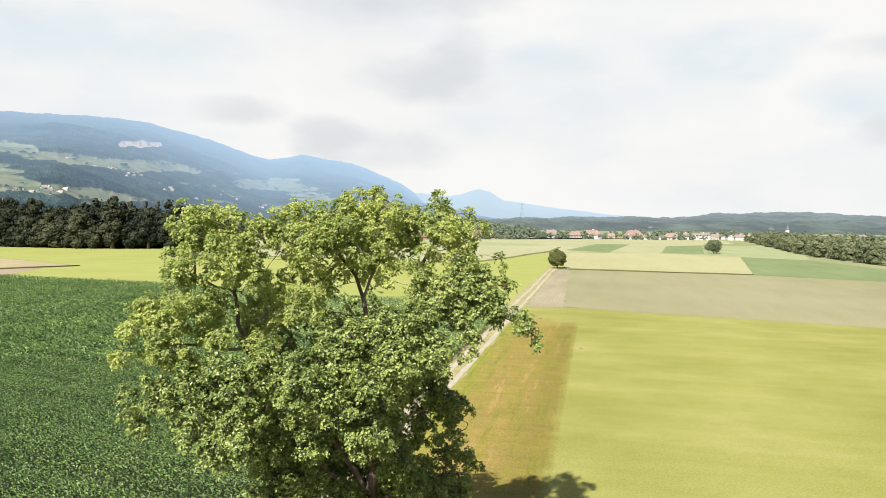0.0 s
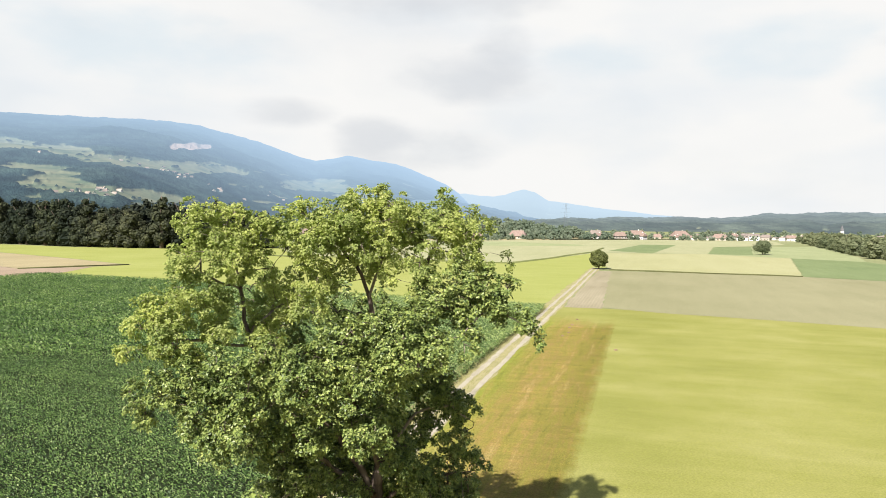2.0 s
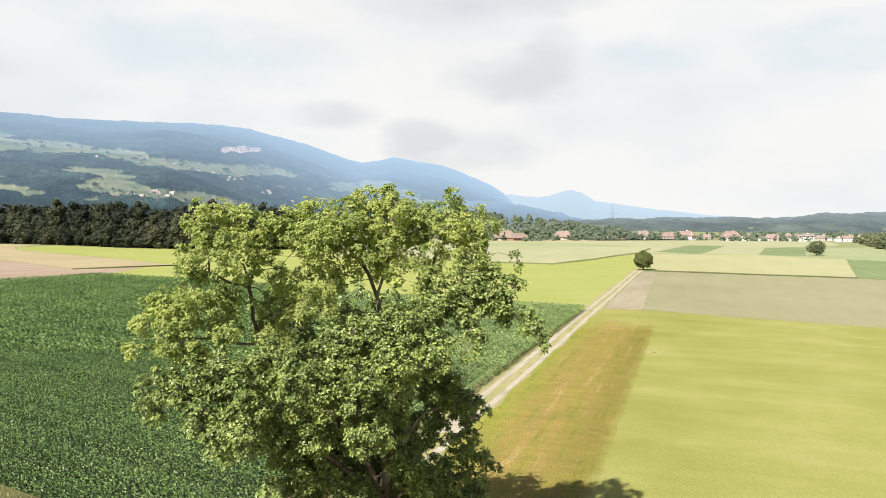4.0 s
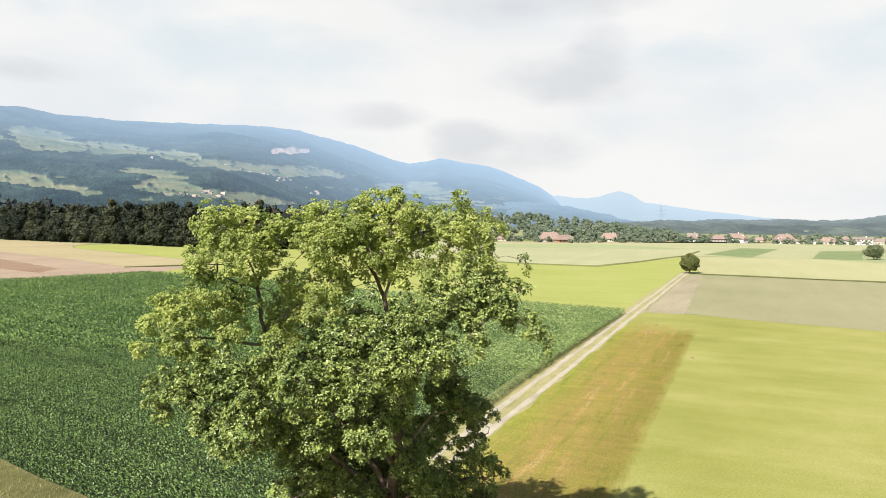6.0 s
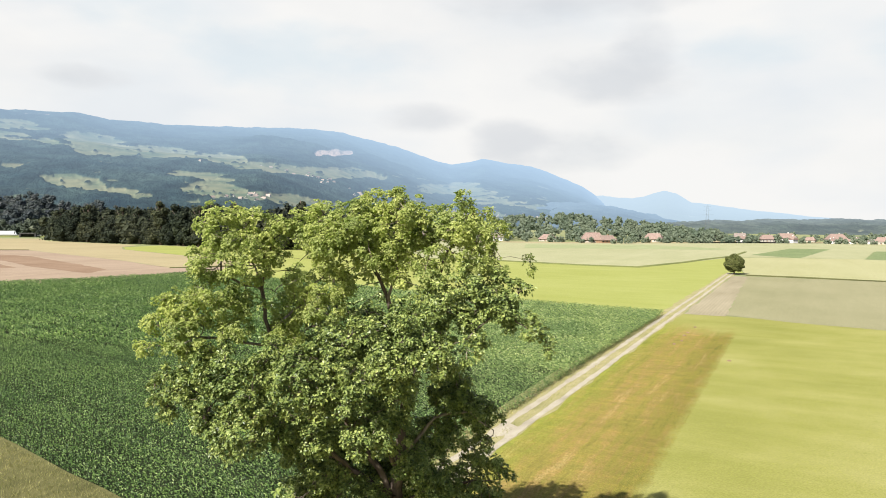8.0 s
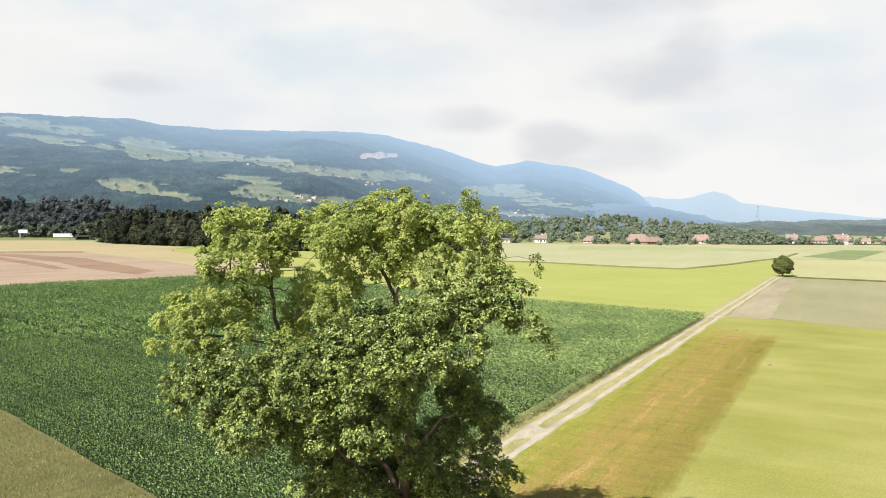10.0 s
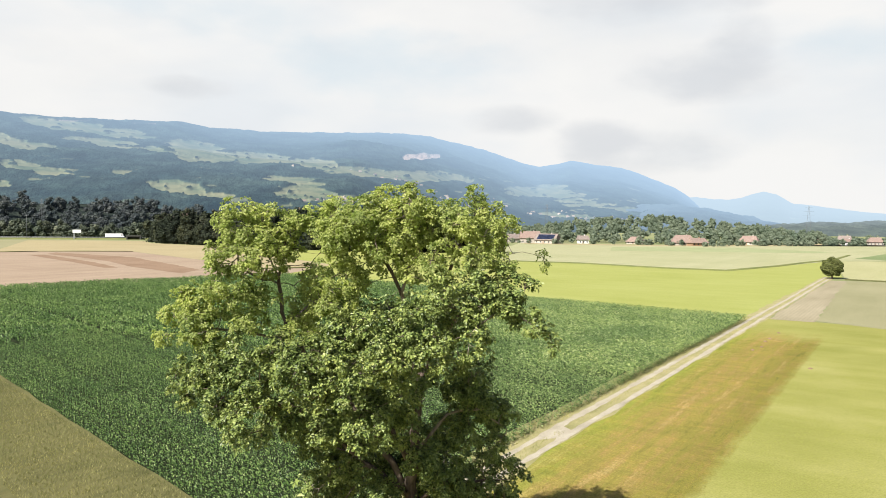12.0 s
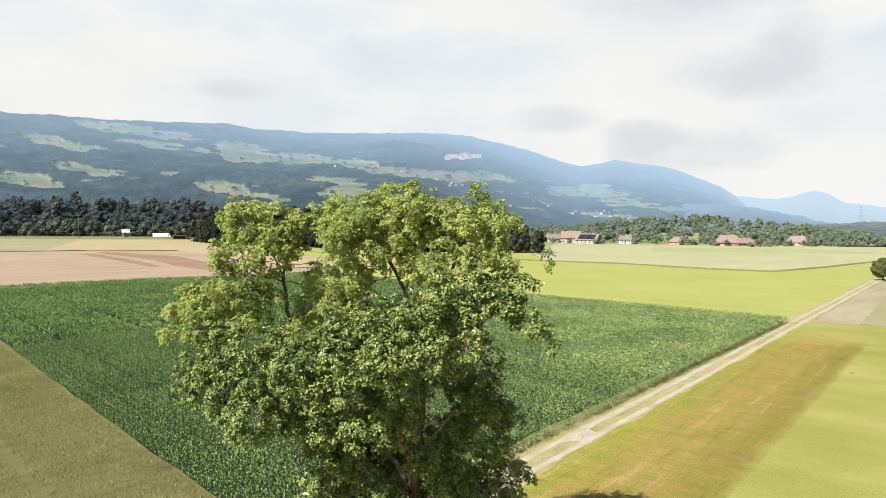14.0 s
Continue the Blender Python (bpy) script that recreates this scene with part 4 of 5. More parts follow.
# stems and great limbs of the oak, from the foot outward; each grows out of an earlier one
STEMS = [
    [(-2.5, 27.9, -0.3), (-2.47, 27.8, 1.5), (-2.40, 27.7, 4.0), (-2.34, 27.6, 6.2), (-2.2, 27.5, 8.2), (-2.05, 27.5, 9.8)],
    [(-2.05, 27.5, 9.8), (-2.5, 27.7, 11.6), (-2.82, 27.4, 13.0), (-3.1, 27.0, 14.1), (-3.55, 26.7, 14.8), (-4.1, 26.2, 15.7)],
    [(-2.82, 27.4, 13.0), (-2.3, 27.2, 14.5), (-2.0, 27.1, 16.0)],
    [(-2.05, 27.5, 9.8), (-1.4, 27.3, 11.5), (-0.83, 27.0, 13.4), (-0.2, 26.9, 15.0), (0.2, 27.2, 16.2)],
    [(-0.2, 26.9, 15.0), (0.9, 27.3, 14.75), (1.7, 27.9, 14.8), (2.35, 28.35, 14.6)],
    [(-1.4, 27.3, 11.5), (0.3, 26.4, 12.9), (1.9, 25.8, 13.1), (2.9, 25.4, 12.5)],
    [(-2.38, 27.65, 5.2), (-3.8, 27.2, 7.8), (-5.5, 26.6, 9.8), (-6.92, 25.95, 11.5), (-7.12, 25.8, 12.75), (-7.3, 25.7, 13.5), (-7.72, 25.3, 13.72), (-8.25, 24.6, 14.15), (-8.3, 24.5, 15.3)],
    [(-7.3, 25.7, 13.5), (-7.05, 25.6, 13.8), (-6.7, 25.4, 14.6), (-6.5, 25.3, 15.5)],
    [(-7.05, 25.6, 13.8), (-7.4, 25.2, 14.7), (-7.5, 25.0, 15.8)],
    [(-6.95, 25.93, 11.9), (-6.4, 26.0, 12.4), (-5.9, 26.2, 13.0)],
    [(-6.90, 25.95, 11.4), (-8.0, 25.0, 11.7), (-8.7, 24.4, 11.8), (-9.3, 23.4, 12.0)],
    [(-2.36, 27.6, 5.4), (-4.1, 26.6, 6.9), (-5.2, 25.0, 8.6), (-6.6, 23.8, 9.7), (-8.2, 23.4, 10.0)],
    [(-2.34, 27.6, 6.4), (-2.6, 25.8, 8.6), (-2.9, 24.2, 10.2), (-3.3, 23.2, 11.0)],
    [(-2.2, 27.5, 7.2), (-1.0, 27.6, 8.7), (0.3, 27.8, 8.9), (1.2, 28.0, 8.2)],
    [(-2.38, 27.65, 5.0), (-1.0, 28.0, 6.0), (0.6, 28.3, 6.2), (1.5, 28.2, 6.4)],
]


def grow(stems, aims, step=0.30, reach=0.42, seed=3):
    """Branches that grow from the stems towards the places where leaves hang. Gives nodes, parents and each aim's node."""
    r = np.random.default_rng(seed)
    pos, par = [], []
    for line in stems:
        near = min(range(len(pos)), key=lambda i: (pos[i] - np.array(line[0])) @ (pos[i] - np.array(line[0]))) if pos else -1
        wander = np.zeros(3)
        for p, q in zip(line, line[1:]):
            p, q = np.array(p), np.array(q)
            n = max(1, int(np.linalg.norm(q - p) / step))
            for k in range(1 if near >= 0 else 0, n + 1):
                wander = wander * 0.72 + r.normal(size=3) * 0.04
                pos.append(p + (q - p) * k / n + wander)
                par.append(near)
                near = len(pos) - 1
    A = np.array(aims)
    P = np.array(pos)
    D = np.linalg.norm(A[:, None] - P[None], axis=2)
    nearest, dist = D.argmin(1), D.min(1)
    live = dist > reach
    for _ in range(60):
        if not live.any():
            break
        pull = {}
        for i in np.flatnonzero(live):
            d = A[i] - P[nearest[i]]
            pull.setdefault(nearest[i], []).append(d / np.linalg.norm(d))
        fresh, src = [], []
        for k, ds in pull.items():
            d = np.mean(ds, 0) + r.normal(size=3) * 0.16
            fresh.append(P[k] + d / np.linalg.norm(d) * step)
            src.append(k)
        base = len(P)
        P = np.concatenate([P, np.array(fresh)])
        par += src
        idx = np.flatnonzero(live)
        D = np.linalg.norm(A[idx][:, None] - np.array(fresh)[None], axis=2)
        j, d = D.argmin(1), D.min(1)
        closer = d < dist[idx]
        nearest[idx[closer]], dist[idx[closer]] = base + j[closer], d[closer]
        live &= dist > reach
    return P, par, nearest


def rosettes(C, out, count, each, size, spread, rng):
    """Stars of leaves round twig tips in tufts at C: every blade points away from its tip, folded along the rib and drooping."""
    n = len(C) * count
    q = rng.normal(size=(n, 3)) + np.repeat(out, count, 0) * 0.6
    q /= np.linalg.norm(q, axis=1)[:, None]
    tip = np.repeat(C, count, 0) + q * (spread * rng.uniform(0.25, 1.0, n) ** 0.6)[:, None]
    axis = q * 0.9 + rng.normal(size=(n, 3)) * 0.28 + [0, 0, 0.85]
    axis /= np.linalg.norm(axis, axis=1)[:, None]
    m = n * each
    ax = np.repeat(axis, each, 0)
    d = rng.normal(size=(m, 3))
    d -= ax * np.sum(d * ax, 1)[:, None]
    d /= np.linalg.norm(d, axis=1)[:, None]
    d = d + ax * rng.uniform(-0.4, 0.3, m)[:, None]
    d /= np.linalg.norm(d, axis=1)[:, None]
    side = np.cross(d, ax + rng.normal(size=(m, 3)) * 0.36)
    side /= np.linalg.norm(side, axis=1)[:, None] + 1e-9
    up = np.cross(side, d)
    L = (size * rng.uniform(0.65, 1.25, m))[:, None]
    root = np.repeat(tip, each, 0) + d * rng.uniform(0.0, 0.05, (m, 1))
    V = np.empty((m, 4, 3))
    V[:, 0], V[:, 2] = root, root + d * L - up * L * 0.12
    V[:, 1] = root + d * L * 0.6 + side * L * 0.30 + up * L * 0.10
    V[:, 3] = root + d * L * 0.6 - side * L * 0.30 + up * L * 0.10
    i = np.arange(m)[:, None] * 4
    return V.reshape(-1, 3), np.concatenate([i + [0, 1, 2], i + [0, 2, 3]], 0)


def lobe_points(lobes, dense, rng):
    """Tuft places through the lobes of a crown, thicker towards their skin, and the way outward."""
    P, O = [], []
    for cx, cy, cz, r in lobes:
        k = max(2, int(dense * 4.19 * r ** 3 + 5 * r))
        d = rng.normal(size=(k, 3))
        d /= np.linalg.norm(d, axis=1)[:, None]
        P.append(np.array([cx, cy, cz]) + d * (0.90 * r * rng.uniform(0.06, 1.0, k) ** 0.42)[:, None])
        O.append(d)
    return np.concatenate(P), np.concatenate(O)


def old_oak():
    rng = np.random.default_rng(7)
    base = np.array((-2.5, 27.9, 0.0))
    oak = tagged(new("oak_tree"), "large old oak with yellow-green crown beside the track", "tree")
    oak.location = base
    back = []
    for k in range(36):  # the far side of the crown
        a = radians(-10 + 200 * (k * 0.618 % 1))
        z = (4.6, 6.2, 7.8, 9.4, 11.0, 12.2)[k % 6]
        q = (4.6, 5.2, 5.6, 5.2, 4.6, 3.8)[k % 6] * rng.uniform(0.75, 1.05)
        back.append((-3.2 + q * math.cos(a), 28.8 + q * 0.85 * math.sin(a), z, rng.uniform(1.0, 1.4)))
    back = [q for q in back if q[0] < -1.2]
    for k in range(12):  # the skirt below
        a = radians(30 * k)
        back.append((-3.0 + 3.4 * math.cos(a), 27.6 + 2.4 * math.sin(a), rng.uniform(3.6, 5.0), rng.uniform(0.8, 1.1)))
    back += [(-5.0, 26.6, 9.3, 1.3), (-2.4, 26.6, 9.6, 1.2), (-6.4, 25.9, 9.6, 1.0), (-3.5, 27.2, 11.4, 1.2), (-5.5, 27.2, 7.4, 1.3)]
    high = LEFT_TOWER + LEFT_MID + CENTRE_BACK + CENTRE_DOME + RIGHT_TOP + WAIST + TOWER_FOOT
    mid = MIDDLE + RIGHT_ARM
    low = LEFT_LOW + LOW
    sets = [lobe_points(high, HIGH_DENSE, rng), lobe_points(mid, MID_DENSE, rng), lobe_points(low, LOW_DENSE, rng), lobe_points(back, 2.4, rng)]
    aims = np.concatenate([q[0] for q in sets])
    P, par, hold = grow(STEMS, aims)
    n = len(P)
    load = np.zeros(n)
    np.add.at(load, hold, 1.0)
    kids = [[] for _ in range(n)]
    order = list(range(n))  # parents always come before their children
    for i in reversed(order):
        load[i] = max(load[i], 1.0)
        if par[i] >= 0:
            load[par[i]] += load[i]
            kids[par[i]].append(i)
    R = 0.0070 * load ** 0.44
    P = P - base
    # wood: the thickest child carries a limb on, the others leave it as branches
    jobs = [(0, -1, None, "trunk")]
    parts, home_of = {}, {}
    while jobs:
        i, frm, home, kind = jobs.pop()
        line, rad = ([P[frm]], [min(R[i] * 1.15, R[frm])]) if frm >= 0 else ([], [])
        first, chain = i, []
        while True:
            line.append(P[i])
            rad.append(R[i])
            chain.append(i)
            if not kids[i]:
                break
            i = max(kids[i], key=lambda k: load[k])
        key = home if home is not None and load[first] < 26 else first
        if key not in parts:
            parts[key] = (bmesh.new(), kind)
        if kind == "trunk":
            rad = [max(q, 0.40 - 0.027 * p[2]) for q, p in zip(rad, line)]
            rad[0], rad[1] = rad[0] * 1.6, rad[1] * 1.3
        if len(line) > 1:
            tube(parts[key][0], [Vector(p) for p in line], rad, 12 if rad[0] > 0.16 else 7 if rad[0] > 0.05 else 4)
        for c in chain:
            home_of[c] = key
            for k in kids[c]:
                if k not in chain[:chain.index(c) + 2]:
                    jobs.append((k, c, key, "limb" if load[k] > 160 else "branch"))
    for k, c in enumerate(hold):  # the last twig to each tuft
        a, b = Vector(P[c]), Vector(aims[k] - base)
        if (a - b).length > 0.06:
            tw = bend(a, b, 0.05, 3)
            tube(parts[home_of[c]][0], tw, [0.018, 0.013, 0.008], 3)
    for bm, kind in parts.values():
        part(kind, bm, M_TWIG if kind == "branch" else M_BARK, oak, "dark furrowed oak trunk" if kind == "trunk" else "")
    out = []
    for (A, O), (count, each, size, spread) in zip(sets, ((12, 12, 0.105, 0.31), (11, 11, 0.115, 0.28), (11, 11, 0.115, 0.28), (5, 9, 0.19, 0.5))):
        out.append(rosettes(A - base, O, count, each, size, spread, rng))
    part_mesh("upper_crown", fast_mesh("upper_crown", *out[0], M_SUNLEAF), oak, "yellow-green lobed leaves in loose tufts, coloured lighter as if sunlit")
    V, F, o = [], [], 0
    for v, f in out[1:]:
        V.append(v)
        F.append(f + o)
        o += len(v)
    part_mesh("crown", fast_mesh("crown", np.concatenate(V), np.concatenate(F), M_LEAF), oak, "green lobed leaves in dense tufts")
    return oak


HIGH_DENSE, MID_DENSE, LOW_DENSE = 5.4, 8.4, 8.4  # tufts in a cubic metre
old_oak()


def tree_meshes(seed, height, width, low, leaf, mat, count, lumps=12, cone=False):
    """A trunk and a crown of leaf clumps for a tree seen from afar."""
    rng = np.random.default_rng(seed)
    tb = bmesh.new()
    tube(tb, [(0, 0, -0.4), (0.05, 0, height * 0.25), (0, 0.1, height * 0.5), (0.1, 0, height * 0.85)], [0.035 * height, 0.026 * height, 0.018 * height, 0.006 * height], 7)
    for k in range(5):
        a, z = k * 1.26 + seed, height * (0.25 + 0.09 * k)
        tube(tb, bend((0, 0, z), (math.cos(a) * width * 0.3, math.sin(a) * width * 0.3, z + height * 0.2), 0.1, 4), [0.013 * height, 0.01 * height, 0.007 * height, 0.003 * height], 5)
    trunk = bpy.data.meshes.new("trunk")
    tb.to_mesh(trunk)
    tb.free()
    trunk.materials.append(M_BARK)
    lob = []
    for k in range(lumps):
        t = (k + 0.5) / lumps
        z = height * (low + (1 - low) * t * 0.80)
        wd = width * 0.5 * math.sqrt(max(0.3, 1 - ((t - 0.42) / 0.62) ** 2))
        if cone:
            wd = width * 0.5 * (1.05 - t)
        a = k * 2.4 + seed
        q = wd * rng.uniform(0.35, 0.66)
        lob.append((q * math.cos(a), q * math.sin(a), z, max(0.5, wd * rng.uniform(0.5, 0.75))))
    per = count // lumps
    P, O = [], []
    for cx, cy, cz, r in lob:
        d = rng.normal(size=(per, 3))
        d /= np.linalg.norm(d, axis=1)[:, None]
        P.append(np.array([cx, cy, cz]) + d * (r * rng.uniform(0.72, 1.1, per))[:, None] * [1, 1, 0.85])
        O.append(d)
    V, F = leaves(np.concatenate(P), leaf, rng, 0.2, 0.4, np.concatenate(O) * 7.0)
    # inner foliage that closes each lump
    Vs, Fs, o = [V], [F], len(V)
    a = np.arange(6) * math.pi / 3
    for cx, cy, cz, r in lob:
        D = np.concatenate([np.stack([np.cos(a + q) * w, np.sin(a + q) * w, np.full(6, z)], -1) for w, z, q in ((0.75, -0.65, 0), (1.0, 0.05, 0.5), (0.7, 0.7, 1.0))] + [np.array([[0, 0, 1.0], [0, 0, -0.95]])])
        Vs.append(np.array([cx, cy, cz]) + D * (r * 0.76 * rng.uniform(0.8, 1.15, (20, 1))) * [1, 1, 0.85])
        f = []
        for i in range(6):
            j = (i + 1) % 6
            f += [(i, j, 6 + j), (i, 6 + j, 6 + i), (6 + i, 6 + j, 12 + j), (6 + i, 12 + j, 12 + i), (12 + i, 12 + j, 18), (j, i, 19)]
        Fs.append(np.array(f) + o)
        o += 20
    V, F = np.concatenate(Vs), np.concatenate(Fs)
    return trunk, fast_mesh("crown", V, F, mat), (V, F)


def far_tree(name, meshes, m, label, group=""):
    ob = tagged(new(name), label, "tree", group)
    ob.matrix_basis = m
    part_mesh("trunk", meshes[0], ob)
    part_mesh("crown", meshes[1], ob)
    return ob


def bowl_tree():
    """The dense round-headed tree at the end of the track."""
    rng = np.random.default_rng(5)
    ob = tagged(new("dome_tree"), "dense dark green dome-shaped tree at the track's end", "tree")
    ob.location = (40.0, 254.5, 0)
    tb = bmesh.new()
    tube(tb, [(0, 0, -0.3), (0, 0, 1.0), (0.05, 0, 2.4), (0, 0, 4.5)], [0.28, 0.2, 0.17, 0.06], 8)
    part("trunk", tb, M_BARK, ob)
    n = 9000
    d = rng.normal(size=(n, 3))
    d /= np.linalg.norm(d, axis=1)[:, None]
    k = np.where(d[:, 2] > 0, 1.0, 0.72)
    lump = 1 + 0.10 * np.sin(d[:, 0] * 7 + 1) * np.sin(d[:, 1] * 6) + 0.07 * np.sin(d[:, 2] * 9 + d[:, 0] * 5)
    P = d * (rng.uniform(0.82, 1.04, n) * lump)[:, None] * np.stack([np.full(n, 2.95), np.full(n, 2.95), 3.2 * k], -1) + [0, 0, 3.3]
    V, F = leaves(P, 0.34, rng, 0.3, 0.4, d * 2)
    part_mesh("crown", fast_mesh("crown", V, F, M_DOME), ob, "dense rounded dark green crown")


bowl_tree()
field_tree = tree_meshes(12, 7.6, 8.6, 0.30, 0.38, M_HEDGE, 5200, 14)
far_tree("field_tree", field_tree, pose(148.0, 398, 0), "broad light green tree standing alone in the fields")

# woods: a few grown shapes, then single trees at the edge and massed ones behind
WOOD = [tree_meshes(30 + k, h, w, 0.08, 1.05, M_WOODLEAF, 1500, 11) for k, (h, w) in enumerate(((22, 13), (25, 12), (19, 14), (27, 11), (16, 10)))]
CONIFER = tree_meshes(77, 27, 9, 0.1, 0.8, M_WOODLEAF, 1800, 18, True)
HEDGE = [tree_meshes(50 + k, h, w, 0.06, 0.9, M_HEDGE, 650, 10) for k, (h, w) in enumerate(((9, 8), (11, 9), (7, 8), (12, 7)))]
EDGE = [(-110, 401), (-122, 398), (-145, 386), (-182, 378), (-220, 385), (-280, 412), (-345, 432), (-408, 456)]


def along_line(line, gap, rng, jitter=1.5):
    """Places along a broken line, a gap apart."""
    out, carry = [], 0.0
    for (x0, y0), (x1, y1) in zip(line, line[1:]):
        d = math.hypot(x1 - x0, y1 - y0)
        t = carry
        while t < d:
            f = t / d
            out.append((x0 + (x1 - x0) * f + rng.uniform(-jitter, jitter), y0 + (y1 - y0) * f + rng.uniform(-jitter, jitter)))
            t += gap * rng.uniform(0.75, 1.25)
        carry = t - d
    return out


rng = random.Random(4)
for k, (x, y) in enumerate(along_line(EDGE, 8.5, rng)):
    s = rng.uniform(0.85, 1.28) if x < -125 else rng.uniform(0.6, 0.8)
    far_tree("wood_tree", WOOD[k % 5], pose(x, y, 0, 0, 0, rng.uniform(0, 360)) @ Matrix.Diagonal((s, s, s, 1)), "dark broadleaf tree at the edge of the wood", "trees along the wood edge")


def massed(name, places, shapes, label, category="woods", mat=None):
    """Many trees of a wood nobody could count, as one mesh."""
    Vs, Fs, n = [], [], 0
    r = random.Random(len(places))
    for x, y, z, s in places:
        V, F = shapes[r.randrange(len(shapes))][2]
        a = r.uniform(0, 6.28)
        R = np.array([[math.cos(a), -math.sin(a), 0], [math.sin(a), math.cos(a), 0], [0, 0, 1]]) * s
        Vs.append(V @ R.T + [x, y, z])
        Fs.append(F + n)
        n += len(V)
    me = fast_mesh(name, np.concatenate(Vs), np.concatenate(Fs), mat or shapes[0][1].materials[0])
    return tagged(new(name, me), label, category, kind="stuff")


SMALLW = [tree_meshes(130 + k, h, w, 0.0, 1.25, M_WOODLEAF, 330, 7) for k, (h, w) in enumerate(((20, 15), (23, 15), (17, 16)))]
SMALLC = [tree_meshes(150 + k, h, w, 0.05, 1.3, M_COPSE, 66, 6) for k, (h, w) in enumerate(((11, 12), (14, 13), (9, 12)))]
SMALLH = [tree_meshes(140 + k, h, w, 0.1, 1.4, M_HEDGE, 100, 6) for k, (h, w) in enumerate(((12, 10), (15, 11), (10, 11)))]
pl = []
for row in range(1, 6):
    for x, y in along_line(EDGE, 9.0, rng, 4.0):
        f = math.hypot(x, y)
        k = 1 + row * 12 / f
        if x < -118 - row * 2:
            pl.append((x * k, y * k, 0, rng.uniform(1.12, 1.42)))
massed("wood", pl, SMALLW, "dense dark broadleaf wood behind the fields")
for x, y in ((-158, 402), (-166, 405), (-174, 404), (-330, 446), (-352, 452)):
    far_tree("conifer", CONIFER, pose(x, y, 0, 0, 0, x) @ Matrix.Diagonal((1.05, 1.05, 1.15, 1)), "dark spruce rising above the wood", "spruces in the wood")
# wooded bank beyond the road
bpy.context.view_layer.update()
bank_ob = bpy.data.objects["backdrop_bank"]
pl = []
for k in range(250):
    t, q = rng.random(), rng.random()
    x, y = -820 + 350 * t, 320 + 300 * t
    f = math.hypot(x, y)
    j = (808 + 190 * q) / f
    ok, loc, _, _ = bank_ob.ray_cast((x * j, y * j, 500), (0, 0, -1))
    pl.append((x * j, y * j, loc.z - 3 if ok else 0, rng.uniform(0.75, 1.2)))
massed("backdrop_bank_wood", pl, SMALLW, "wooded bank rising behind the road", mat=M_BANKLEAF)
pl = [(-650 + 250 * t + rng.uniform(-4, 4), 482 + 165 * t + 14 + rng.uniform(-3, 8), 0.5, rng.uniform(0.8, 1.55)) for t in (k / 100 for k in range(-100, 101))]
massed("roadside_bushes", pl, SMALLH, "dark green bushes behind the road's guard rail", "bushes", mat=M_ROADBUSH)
# copse and gardens behind the farmhouses
pl = []
for k in range(680):
    x = rng.uniform(-330, 105)
    q = rng.random()
    y = 668 + 0.22 * (x + 150) + 190 * q
    hump = 24 * math.exp(-((x + 75) / 140) ** 2) * q
    pl.append((x, y, hump, rng.uniform(0.45, 0.9)))
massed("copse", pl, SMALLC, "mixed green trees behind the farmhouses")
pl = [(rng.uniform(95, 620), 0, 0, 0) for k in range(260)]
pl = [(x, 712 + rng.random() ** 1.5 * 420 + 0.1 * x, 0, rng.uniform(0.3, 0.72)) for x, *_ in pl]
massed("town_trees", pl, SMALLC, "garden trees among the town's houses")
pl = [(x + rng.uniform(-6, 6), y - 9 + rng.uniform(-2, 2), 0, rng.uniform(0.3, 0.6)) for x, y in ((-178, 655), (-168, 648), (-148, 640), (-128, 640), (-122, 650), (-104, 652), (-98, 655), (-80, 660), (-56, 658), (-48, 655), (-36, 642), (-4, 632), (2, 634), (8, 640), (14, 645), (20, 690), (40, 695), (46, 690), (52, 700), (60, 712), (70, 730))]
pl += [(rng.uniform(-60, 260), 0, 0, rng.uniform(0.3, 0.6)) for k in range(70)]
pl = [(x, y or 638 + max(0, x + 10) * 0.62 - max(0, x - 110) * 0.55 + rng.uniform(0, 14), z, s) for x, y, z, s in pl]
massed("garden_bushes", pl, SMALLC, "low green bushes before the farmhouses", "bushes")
# the tree row along the stream
RIVER = [(290, 690), (262, 600), (215, 455), (192, 372), (180, 300), (190, 250), (215, 180)]
for k, (x, y) in enumerate(along_line(RIVER, 10.5, rng, 2.5)):
    s = rng.uniform(0.75, 1.15)
    far_tree("stream_tree", HEDGE[k % 4], pose(x, y, 0, 0, 0, rng.uniform(0, 360)) @ Matrix.Diagonal((s, s, s, 1)), "bushy green tree in the row along the stream", "trees along the stream")
pl = [(x + rng.uniform(8, 60), y + rng.uniform(0, 30), 0, rng.uniform(0.5, 0.85)) for x, y in along_line(RIVER, 4.0, rng, 3)]
massed("stream_wood", pl, SMALLH, "bushy green wood beyond the stream row")


